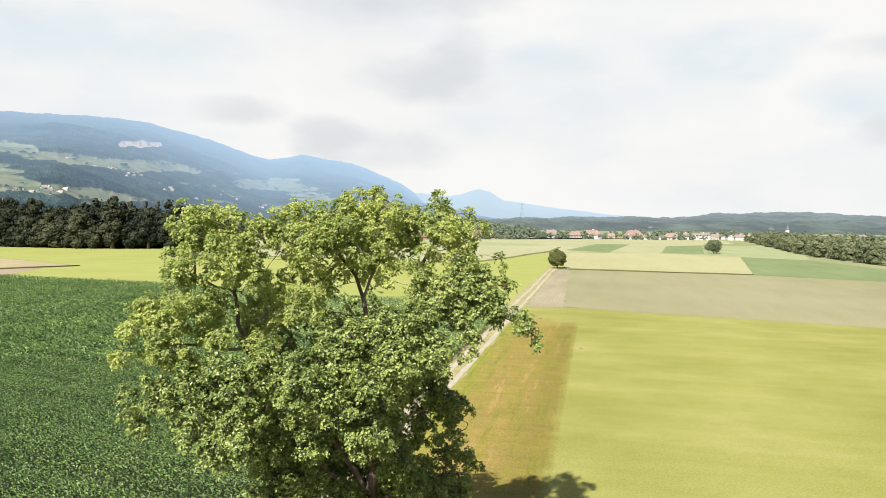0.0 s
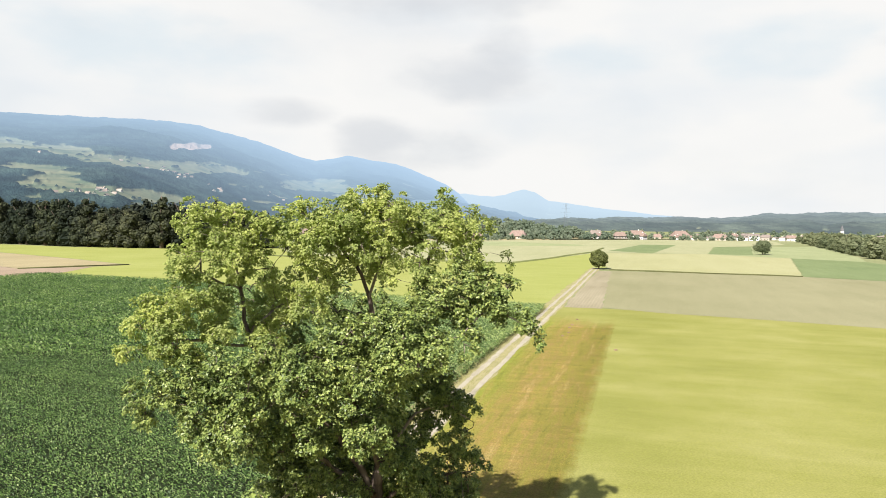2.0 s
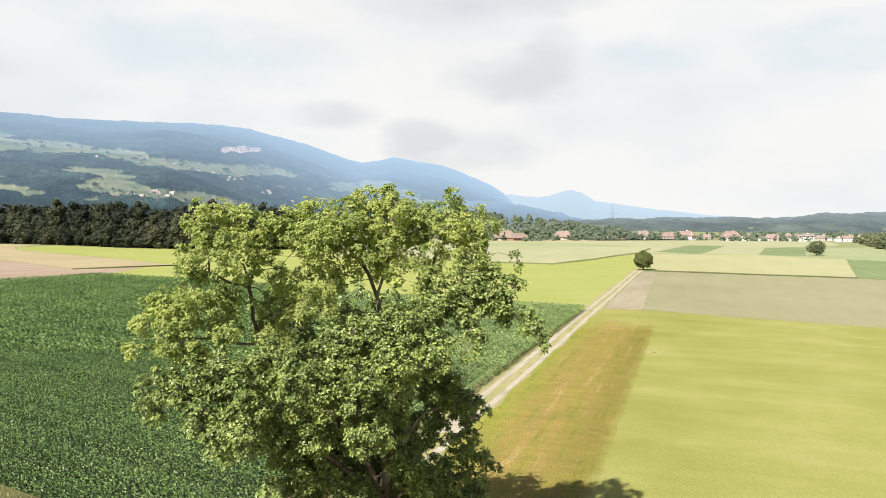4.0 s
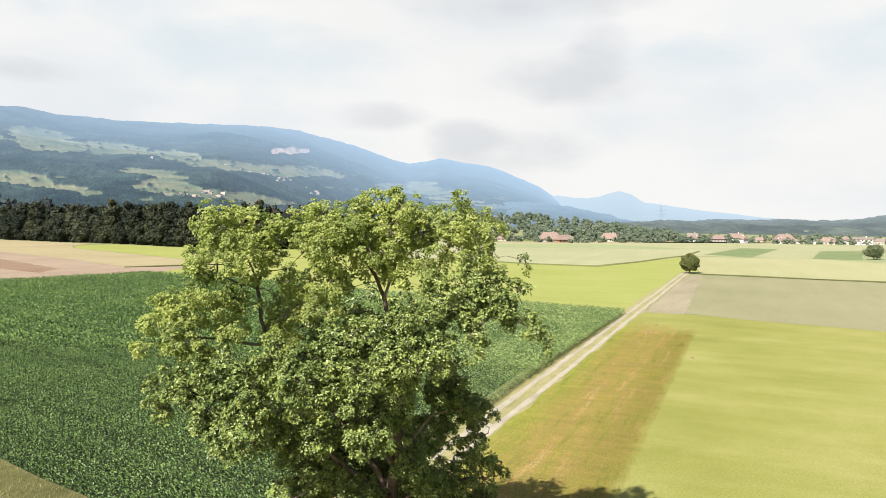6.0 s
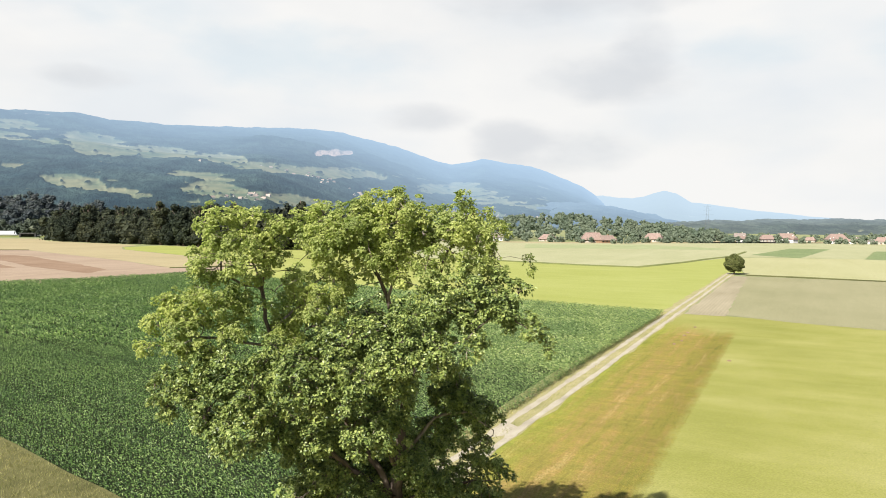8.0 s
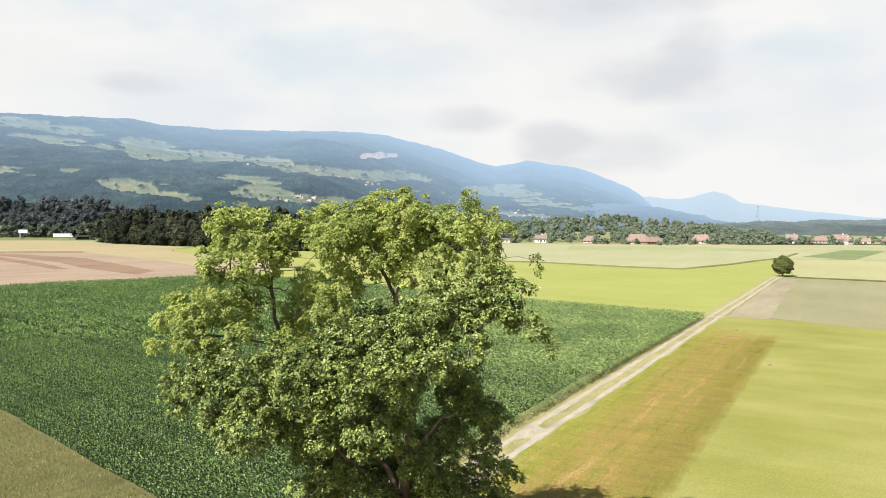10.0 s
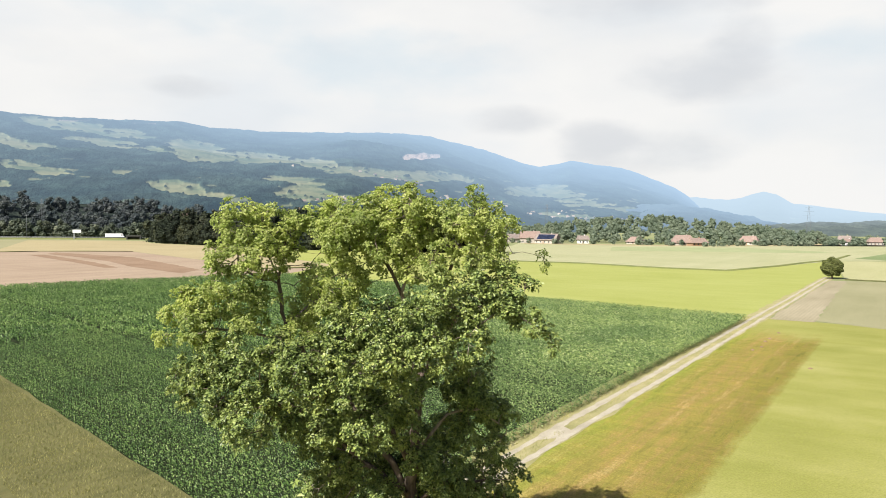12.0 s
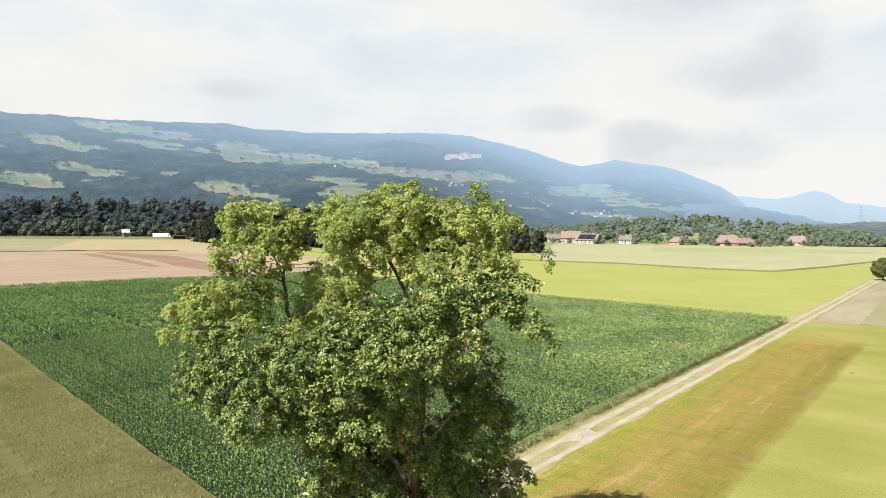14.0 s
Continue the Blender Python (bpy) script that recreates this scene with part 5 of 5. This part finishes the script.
# ---- houses ----
def farmhouse(w, d, h, roof_h, hip, wall_mat, roof_mat, label, category="house", solar=False):
    """A house with a hipped or gabled roof over deep eaves, chimney and windows, its long side to the south."""
    ob = tagged(new("farmhouse"), label, category)
    bm = bmesh.new()
    box(bm, -w / 2, -d / 2, -0.3, w / 2, d / 2, h)
    if hip < 0.5:  # gable ends
        for x in (-w / 2, w / 2):
            a, b, c = (bm.verts.new(p) for p in ((x, -d / 2, h), (x, d / 2, h), (x, 0, h + roof_h * 0.93)))
            bm.faces.new((a, b, c))
    part("wall", bm, wall_mat, ob)
    bm = bmesh.new()
    e = 0.9
    ring = [(-w / 2 - e, -d / 2 - e, h - 0.35), (w / 2 + e, -d / 2 - e, h - 0.35), (w / 2 + e, d / 2 + e, h - 0.35), (-w / 2 - e, d / 2 + e, h - 0.35)]
    k = w / 2 + e - hip * (d / 2 + e)
    ridge = [(-k, 0, h + roof_h), (k, 0, h + roof_h)]
    top = [bm.verts.new(p) for p in ring + ridge]
    low = [bm.verts.new((x, y, z - 0.3)) for x, y, z in ring]
    for f in ((0, 1, 5, 4), (2, 3, 4, 5), (1, 2, 5), (3, 0, 4)):
        bm.faces.new([top[i] for i in f])
    for i in range(4):
        bm.faces.new((top[i], low[i], low[(i + 1) % 4], top[(i + 1) % 4]))
    bm.faces.new(low[::-1])
    roof = part("roof", bm, roof_mat, ob)
    bm = bmesh.new()
    box(bm, w * 0.15, 0.6, h + roof_h * 0.5, w * 0.15 + 0.9, 1.5, h + roof_h + 0.9)
    part("chimney", bm, wall_mat, roof)
    if solar:
        bm = bmesh.new()
        sl = (roof_h + 0.35) / (d / 2 + e)
        y0, y1 = -d / 2 - 0.2, -1.2
        z0, z1 = (h - 0.35) + sl * (y0 + d / 2 + e) + 0.12, (h - 0.35) + sl * (y1 + d / 2 + e) + 0.12
        vs = [bm.verts.new(p) for p in ((-w * 0.4, y0, z0), (w * 0.4, y0, z0), (w * 0.4, y1, z1), (-w * 0.4, y1, z1))]
        bm.faces.new(vs)
        bmesh.ops.solidify(bm, geom=bm.faces[:], thickness=0.08)
        part("solar_panel", bm, M_SOLAR, roof, "dark solar panels")
    n = max(3, int(w / 3.4))
    floors = max(1, int(h / 2.7))
    wm = bpy.data.meshes.new("window")
    bm = bmesh.new()
    box(bm, -0.55, -0.05, -0.7, 0.55, 0.02, 0.7)
    bm.to_mesh(wm)
    bm.free()
    wm.materials.append(M_PANE)
    for f in range(floors):
        for i in range(n):
            win = part_mesh("window", wm, ob)
            win.location = (-w / 2 + w * (i + 0.5) / n, -d / 2, 1.5 + 2.7 * f)
    bm = bmesh.new()
    box(bm, -w * 0.08 - 0.5, -d / 2 - 0.04, 0, -w * 0.08 + 0.5, -d / 2 + 0.02, 2.1)
    part("door", bm, M_TIMBER, ob)
    return ob


def put(ob, x, y, turn=0.0, z=0.0):
    ob.matrix_basis = pose(x, y, z, 0, 0, turn)
    return ob


put(farmhouse(18.5, 13.2, 2.9, 5.9, 0.55, M_WALL, M_TILE, "big farmhouse with a steep red hipped roof"), -24, 652, 12)
put(farmhouse(14.1, 10.6, 2.5, 4.1, 0.6, M_WALL, M_TILE, "farmhouse with a low red hipped roof"), -65, 672, -8)
put(farmhouse(14, 9, 3.0, 3.6, 0.2, M_TIMBER, M_TILE, "timber barn with a red roof beside the farmhouse", "barn"), -12, 640, 35)
put(farmhouse(15.8, 11.4, 3.1, 5.0, 0.5, M_WALL, M_TILE, "farmhouse with a brownish red hipped roof"), 30, 708, -14)
put(farmhouse(18, 12, 5.0, 5.8, 0.15, M_WALL, M_TILE, "tall pink-roofed farmhouse with gable"), -157, 652, 20)
put(farmhouse(20, 13, 3.6, 5.2, 0.1, M_WALL, M_TILE2, "barn with dark solar roof", "barn", True), -139, 645, -12)
put(farmhouse(9, 7, 4.0, 3.2, 0.1, M_WHITE, M_TILE2, "small white house with a dark gable roof"), -111, 664, 25)
put(farmhouse(13, 9, 4.0, 4.0, 0.2, M_WALL, M_TILE2, "house with brown roof among garden trees"), -178, 668, 40)
rng = random.Random(11)
protos = [farmhouse(14, 10, 5.0, 4.0, 0.25, M_WHITE, M_TILE, "white town house with a red tiled roof"), farmhouse(12, 9, 4.6, 3.6, 0.3, M_WALL, M_TILE2, "cream town house with a brown roof"),
          farmhouse(17, 9, 5.6, 1.5, 0.3, M_WHITE, M_TILE2, "long white apartment block with a low roof", "building"), farmhouse(16, 11, 4.0, 5.0, 0.5, M_WALL, M_TILE, "town house with a red hipped roof")]
for k, ob in enumerate(protos):
    put(ob, (150, 118, 262, 196)[k], (742, 800, 742, 752)[k], (8, -10, -18, 12)[k])
for k in range(30):
    x = 90 + 15.5 * k + rng.uniform(-9, 9)
    y = 722 + rng.uniform(0, 70) + 0.05 * x if x > 110 else 790 + rng.uniform(0, 50)
    c = protos[rng.choice((0, 1, 1, 3, 3, 0))] if not 235 < x < 300 else protos[rng.choice((0, 1, 2))]
    s = rng.uniform(0.5, 0.8)
    tagged(copy_thing(c, pose(x, y, 0, 0, 0, rng.uniform(-50, 40)) @ Matrix.Diagonal((s, s, s, 1))), group="town houses")
for k in range(13):  # the white houses of the town's edge
    x = 205 + 14 * k + rng.uniform(-8, 8)
    s = rng.uniform(0.42, 0.7)
    tagged(copy_thing(protos[rng.choice((0, 2, 2))], pose(x, 716 + 0.12 * x + rng.uniform(-12, 30), 0, 0, 0, rng.uniform(-60, 60)) @ Matrix.Diagonal((s, s, s, 1))), group="town houses")
# church tower over the town
church = tagged(new("church"), "white church tower with a dark pointed spire", "church")
church.location = (392, 830, 0)
bm = bmesh.new()
box(bm, -1.5, -1.5, 0, 1.5, 1.5, 10)
part("tower", bm, M_WHITE, church)
bm = bmesh.new()
vs = [bm.verts.new(p) for p in ((-1.7, -1.7, 10), (1.7, -1.7, 10), (1.7, 1.7, 10), (-1.7, 1.7, 10), (0, 0, 17))]
for f in ((0, 1, 4), (1, 2, 4), (2, 3, 4), (3, 0, 4), (3, 2, 1, 0)):
    bm.faces.new([vs[i] for i in f])
part("spire", bm, M_SLATE, church)

# hamlets on the hillside, too small and far to count
hv, hf, hi = [], [], []
hr = np.random.default_rng(9)
ridge_ob = bpy.data.objects["backdrop_ridge"]
for (az, rr, n, wide) in ((-28.8, 1260, 16, 85), (-22.8, 1900, 30, 190), (-10, 2150, 34, 170), (-14, 2200, 8, 140)):
    for k in range(n):
        a = radians(az)
        x, y = rr * math.sin(a) + hr.normal() * wide * 0.55, rr * math.cos(a) + hr.normal() * wide * 0.3
        ok, loc, _, _ = ridge_ob.ray_cast((x, y, 2000), (0, 0, -1))
        if not ok:
            continue
        t = hr.uniform(0, 3.1)
        w, d, h = hr.uniform(6, 10), hr.uniform(4, 6), hr.uniform(2.5, 4)
        c, s_ = math.cos(t), math.sin(t)
        q = [(-w, -d), (w, -d), (w, d), (-w, d)]
        o = len(hv)
        z = loc.z - 2
        for zz in (z, z + h):
            hv += [(x + (px * c - py * s_) * 0.5, y + (px * s_ + py * c) * 0.5, zz) for px, py in q]
        hv += [(x - w * 0.5 * c, y - w * 0.5 * s_, z + h + 3), (x + w * 0.5 * c, y + w * 0.5 * s_, z + h + 3)]
        hf += [(o, o + 1, o + 5, o + 4), (o + 1, o + 2, o + 6, o + 5), (o + 2, o + 3, o + 7, o + 6), (o + 3, o, o + 4, o + 7), (o + 4, o + 5, o + 9, o + 8), (o + 6, o + 7, o + 8, o + 9)]
        hi += [0, 0, 0, 0, 1, 1]
tagged(new("hillside_hamlet", fast_mesh("hillside_hamlet", hv, hf, [M_FARHOUSE, M_FARROOF], hi)), "scattered small houses on the hillside", "village", kind="stuff")

# ---- road beyond the ripe field, with its barrier and a lorry ----
ROAD = [(-900, 352), (-640, 468), (-500, 556), (-400, 640)]
rv, rf = [], []
for k, (x, y) in enumerate(ROAD):
    a, b = ROAD[max(k - 1, 0)], ROAD[min(k + 1, 3)]
    d = Vector((b[0] - a[0], b[1] - a[1])).normalized()
    for off, z in ((9, 0.05), (6, 1.5), (-6, 1.5), (-9, 0.05)):
        rv.append((x + d.y * off, y - d.x * off, z))
    if k:
        for j in range(3):
            rf.append((4 * k - 4 + j, 4 * k - 3 + j, 4 * k + 1 + j, 4 * k + j))
tagged(new("road", fast_mesh("road", rv, rf, [M_ASPHALT, M_DITCH], [1, 0, 1] * 3)), "grey main road on a low bank", "road", kind="structure")
guard = tagged(new("guard_rail"), "galvanised guard rail along the road", "rail")
bm = bmesh.new()
for (x0, y0), (x1, y1) in zip(ROAD, ROAD[1:]):
    tube(bm, [(x0 + 3, y0 - 5, 2.2), (x1 + 3, y1 - 5, 2.2)], [0.22, 0.22], 4)
part("beam", bm, M_STEEL, guard)
pm = bpy.data.meshes.new("post")
bm = bmesh.new()
box(bm, -0.08, -0.08, 0, 0.08, 0.08, 0.8)
bm.to_mesh(pm)
bm.free()
pm.materials.append(M_STEEL)
for k in range(30):
    t = k / 29
    x, y = (-640 + 280 * t, 468 + 176 * t) if t < 0.5 else (-500 + 200 * (t - 0.5), 556 + 168 * (t - 0.5))
    p = part_mesh("post", pm, guard)
    p.location = (x + 3, y - 5, 1.45)


def lorry(x, y, z, turn, L, W, H, label):
    ob = tagged(new("lorry"), label, "lorry")
    ob.matrix_basis = pose(x, y, z, 0, 0, turn)
    bm = bmesh.new()
    pts = [(-L / 2, 0.45), (L / 2 - 0.1, 0.45), (L / 2, 1.1), (L / 2 - 0.9, 1.5), (L / 2 - 1.5, H - 0.1), (L / 2 - 1.9, H), (-L / 2, H)]
    a = [bm.verts.new((px, -W / 2, pz)) for px, pz in pts]
    b = [bm.verts.new((px, W / 2, pz)) for px, pz in pts]
    bm.faces.new(a)
    bm.faces.new(b[::-1])
    for i in range(len(pts)):
        j = (i + 1) % len(pts)
        bm.faces.new((a[i], b[i], b[j], a[j]))
    bmesh.ops.bevel(bm, geom=bm.edges[:], offset=0.08, segments=2, affect="EDGES")
    part("body", bm, M_PAINTW, ob)
    bm = bmesh.new()
    box(bm, L / 2 - 2.4, -W / 2 - 0.03, 1.5, L / 2 - 1.55, -W / 2 + 0.03, H - 0.5)
    part("window", bm, M_PANE, ob)
    for wx in (-L / 2 + 1.2, L / 2 - 1.2):
        for wy in (-W / 2 + 0.1, W / 2 - 0.1):
            bm = bmesh.new()
            bmesh.ops.create_cone(bm, cap_ends=True, segments=16, radius1=0.4, radius2=0.4, depth=0.26, matrix=pose(wx, wy, 0.4, 90))
            part("wheel", bm, M_RUBBER, ob)
    return ob


lorry(-533, 535, 1.5, 32, 17.0, 2.5, 4.0, "long white lorry on the road behind the ripe field")

# white board on a post beside the road
board = tagged(new("billboard"), "blank white roadside board on a broad post", "billboard")
board.matrix_basis = pose(-556, 512, 0.5, 0, 0, 42)
bm = bmesh.new()
box(bm, -3.6, -0.15, 5.6, 3.6, 0.15, 8.6)
part("panel", bm, M_PAINTW, board)
bm = bmesh.new()
box(bm, -2.9, -0.25, -0.5, -1.7, 0.25, 5.6)
part("post", bm, M_STEEL, board)

# concrete underpass through the road's bank
culvert = tagged(new("underpass"), "dark concrete underpass mouth in the road bank", "underpass")
culvert.matrix_basis = pose(-512, 537, 0, 0, 0, 32)
for name, q in (("side_wall", (-6.5, -1.2, -0.3, -5.5, 4.0, 3.4)), ("side_wall", (5.5, -1.2, -0.3, 6.5, 4.0, 3.4)), ("lintel", (-6.5, -1.2, 3.0, 6.5, 4.0, 3.9)), ("back_wall", (-5.5, 3.4, -0.3, 5.5, 3.9, 3.0))):
    bm = bmesh.new()
    box(bm, *q)
    part(name, bm, M_DARKCONCRETE, culvert)

# lattice masts of the power line
def mast(x, y, z, H, label):
    ob = tagged(new("power_pylon"), label, "pylon", "pylons of the power line")
    ob.matrix_basis = pose(x, y, z)
    legs = [(-1, -1), (1, -1), (1, 1), (-1, 1)]
    B, T = H * 0.075, H * 0.012
    for sx, sy in legs:
        bm = bmesh.new()
        tube(bm, [(sx * B, sy * B, -0.5), (sx * T, sy * T, H)], [0.09, 0.06], 4)
        part("leg", bm, M_MAST, ob)
    for k in range(8):
        t0, t1 = k / 8, (k + 1) / 8
        for i in range(4):
            (ax, ay), (bx, by) = legs[i], legs[(i + 1) % 4]
            w0, w1 = B + (T - B) * t0, B + (T - B) * t1
            bm = bmesh.new()
            tube(bm, [(ax * w0, ay * w0, H * t0), (bx * w1, by * w1, H * t1)], [0.04, 0.04], 4)
            part("brace", bm, M_MAST, ob)
    for zt, arm in ((0.72, 0.16), (0.84, 0.13), (0.95, 0.09)):
        bm = bmesh.new()
        tube(bm, [(-arm * H, 0, zt * H), (arm * H, 0, zt * H)], [0.08, 0.08], 4)
        part("cross_arm", bm, M_MAST, ob)
    return ob


mast(-640, 545, 6, 34, "grey lattice power pylon before the wooded bank")
mast(-190, 860, 8, 34, "grey lattice power pylon behind the farmhouses")
mast(96, 900, 0, 40, "grey lattice power pylon over the valley")

# slim poles of the wire beside the road
for px, py in ((-592, 489), (-684, 438)):
    ob = tagged(new("utility_pole"), "slim dark grey pole with a short cross arm by the road", "pole", "poles beside the road")
    ob.matrix_basis = pose(px, py, 0, 0, 0, 30)
    bm = bmesh.new()
    tube(bm, [(0, 0, -0.3), (0, 0, 11), (0, 0, 23)], [0.24, 0.2, 0.14], 8)
    part("pole", bm, M_MAST, ob)
    bm = bmesh.new()
    tube(bm, [(-2.0, 0, 22.0), (2.0, 0, 22.0)], [0.13, 0.13], 6)
    part("cross_arm", bm, M_MAST, ob)
    for ix in (-1.8, 0.0, 1.8):
        bm = bmesh.new()
        tube(bm, [(ix, 0, 22.0), (ix, 0, 22.3), (ix, 0, 22.6)], [0.09, 0.13, 0.07], 6)
        part("insulator", bm, M_MAST, ob)


# molehills on the mown strip
def molehill(x, y, seed):
    rng = random.Random(seed)
    bm = bmesh.new()
    bmesh.ops.create_icosphere(bm, subdivisions=2, radius=0.24)
    for v in bm.verts:
        v.co *= rng.uniform(0.85, 1.15)
        v.co.z *= 0.55
    ob = tagged(new("molehill"), "small dark heap of earth on the mown grass", "molehill", "molehills")
    ob.matrix_basis = pose(x, y, 0.03, 0, 0, rng.uniform(0, 360))
    part("heap", bm, M_DAMP, ob)


for k, (mx, my) in enumerate(((12.3, 103.1), (13.5, 106.2), (14.2, 111.5), (14.9, 114.4), (17.9, 92.4), (16.5, 121.0))):
    molehill(mx, my, k)

# ---- standing crops ----
rg = np.random.default_rng(21)
DIR = np.array([0.905, -0.425])  # corn rows run along the wheat's edge
NRM = np.array([0.425, 0.905])


def rows_in(poly, gap, step, jit, keep=None):
    """Plant places in rows inside a plot."""
    P = np.array(poly)
    a, b = P @ DIR, P @ NRM
    A, B = np.meshgrid(np.arange(a.min(), a.max(), step), np.arange(b.min(), b.max(), gap))
    A = A + rg.uniform(-jit, jit, A.shape)
    B = B + rg.normal(0, 0.035, B.shape)
    Q = A.ravel()[:, None] * DIR + B.ravel()[:, None] * NRM
    Q = Q[inside(Q, poly)]
    Q = Q[np.abs((Q @ NRM - 29.8 + 6.0) % 12.0 - 6.0) > 0.14]  # lanes left for the sprayer
    return Q if keep is None else Q[keep(Q)]


def blades(Q, count, height, length, width, seed, low=0.25, even=0.0):
    """Arching corn blades: two triangles each, rising, then drooping."""
    r = np.random.default_rng(seed)
    n = len(Q) * count
    B = np.repeat(Q, count, 0)
    row = np.round(Q @ NRM / 0.75)
    tall = (0.80 + 0.34 * np.modf(np.abs(np.sin(row * 12.9898) * 43758.5))[0]) * np.where(row % 8 == 0, 0.86, 1.0)
    hgt = np.repeat(tall * height * r.uniform(0.85 + even, 1.1 - even * 0.5, len(Q)) * (0.92 + 0.16 * fbm(Q[:, 0] / 6, Q[:, 1] / 6, 2)), count)
    ph = r.uniform(0, 6.283, n)
    z0 = hgt * np.tile(np.linspace(low, 0.95, count), len(Q))
    L = length * r.uniform(0.75, 1.2, n)
    d = np.stack([np.cos(ph), np.sin(ph)], -1)
    side = np.stack([-d[:, 1], d[:, 0]], -1)
    d = d - 0.90 * (d @ NRM)[:, None] * NRM  # the leaves spread mostly along the row
    V = np.empty((n, 4, 3))
    V[:, 0, :2], V[:, 0, 2] = B, z0
    mid = B + d * (L * 0.42)[:, None]
    mz = z0 + L * r.uniform(0.10, 0.34, n)
    tw = r.uniform(-0.4, 0.4, n) * width
    V[:, 1, :2], V[:, 1, 2] = mid + side * width, mz + tw
    V[:, 3, :2], V[:, 3, 2] = mid - side * width, mz - tw
    V[:, 2, :2], V[:, 2, 2] = B + d * (L * 0.95)[:, None], mz - L * r.uniform(0.0, 0.35, n)
    i = np.arange(n)[:, None] * 4
    return V.reshape(-1, 3), np.concatenate([i + [0, 3, 1], i + [3, 2, 1]], 0)


def scatter(poly, n, seed):
    P = np.array(poly)
    r = np.random.default_rng(seed)
    Q = r.uniform(P.min(0), P.max(0), (n, 2))
    return Q[inside(Q, poly)]


near = lambda Q: (Q[:, 1] < 78) & (Q[:, 0] > -75)
far = lambda Q: ~((Q[:, 1] < 78) & (Q[:, 0] > -75)) & (Q[:, 0] < -34)
beside = lambda Q: (Q[:, 1] >= 78) & (Q[:, 0] >= -34)
Q = rows_in(CORN, 0.75, 0.215, 0.05, near)
V, F = blades(Q, 8, 1.25, 0.38, 0.050, 3, 0.25, 0.06)
tagged(new("corn_crop", fast_mesh("corn_crop", V, F, M_CORN)), "dense rows of green corn plants", "corn", kind="stuff")
Q = rows_in(CORN, 0.75, 0.52, 0.17, far)
V, F = blades(Q, 6, 1.15, 0.78, 0.11, 4, 0.5, 0.09)
tagged(new("corn_crop", fast_mesh("corn_crop", V, F, M_CORN)), "green corn reaching the field's far edge", "corn", kind="stuff")


Q = rows_in(CORN, 0.75, 0.26, 0.1, beside)
V, F = blades(Q, 9, 1.15, 0.56, 0.066, 19, 0.4, 0.09)
tagged(new("corn_crop", fast_mesh("corn_crop", V, F, M_CORN)), "lighter green corn beside the farm track", "corn", kind="stuff")
Q = scatter([along(31, -2.3), along(133, -2.3), along(133, -1.75), along(31, -1.75)], 26000, 17)
V, F = blades(Q, 6, 0.62, 0.36, 0.05, 18, 0.05)
tagged(new("corn_crop", fast_mesh("corn_crop", V, F, M_CORN)), "short corn plants along the field's edge", "corn", kind="stuff")


def tufts(Q, size, lean, seed, z=0.02):
    """Upright grass or ear tufts, one narrow triangle a blade."""
    r = np.random.default_rng(seed)
    n = len(Q)
    ph = r.uniform(0, 6.283, n)
    s = size * r.uniform(0.6, 1.3, n)
    d = np.stack([np.cos(ph), np.sin(ph)], -1) * (s * 0.16)[:, None]
    V = np.empty((n, 3, 3))
    V[:, 0, :2], V[:, 1, :2] = Q - d, Q + d
    V[:, :2, 2] = z
    V[:, 2, :2] = Q + r.normal(size=(n, 2)) * (s * lean)[:, None]
    V[:, 2, 2] = z + s
    return V.reshape(-1, 3), np.arange(3 * n).reshape(-1, 3)


WN = [(-11.6, 31.0), (-38.6, 43.6), (-100, 72.7), (-118, 62), (-60, 20), (-12, 20)]
Q = scatter(WN, 420000, 5)
t = Q @ NRM - np.array([-38.6, 43.6]) @ NRM
Q = Q[(np.abs(t + 7.2) > 0.27) & (np.abs(t + 9.0) > 0.27)]
V, F = tufts(Q, 0.135, 0.4, 6, 0.53)
tagged(new("wheat_crop", fast_mesh("wheat_crop", V, F, M_WHEAT)), "ripening tan wheat with thin tractor lines", "wheat", kind="stuff")
Q = scatter([along(38, 12.6), along(95, 12.4), (60, 95), (60, 38)], 50000, 8)
V, F = tufts(Q, 0.07, 1.4, 9)
tagged(new("meadow_grass", fast_mesh("meadow_grass", V, F, M_GRASS)), "short bright meadow grass", "grass", kind="stuff")
Q = scatter([along(34, 1.7), along(112, 1.7), along(112, 12.3), along(34, 12.4)], 120000, 10)
V, F = tufts(Q, 0.08, 1.3, 11)
tagged(new("dry_grass", fast_mesh("dry_grass", V, F, M_DRYGRASS)), "short dry ochre grass stubble", "grass", kind="stuff")
Q = np.concatenate([scatter([along(34, -3.0), along(140, -2.6), along(140, -1.3), along(34, -1.3)], 90000, 12), scatter([along(34, -0.4), along(140, -0.4), along(140, 0.4), along(34, 0.4)], 24000, 13)])
V, F = tufts(Q, 0.17, 0.9, 14)
tagged(new("verge_grass", fast_mesh("verge_grass", V, F, M_VERGEGRASS)), "tufty half-dry grass along the track and between its ruts", "grass", kind="stuff")
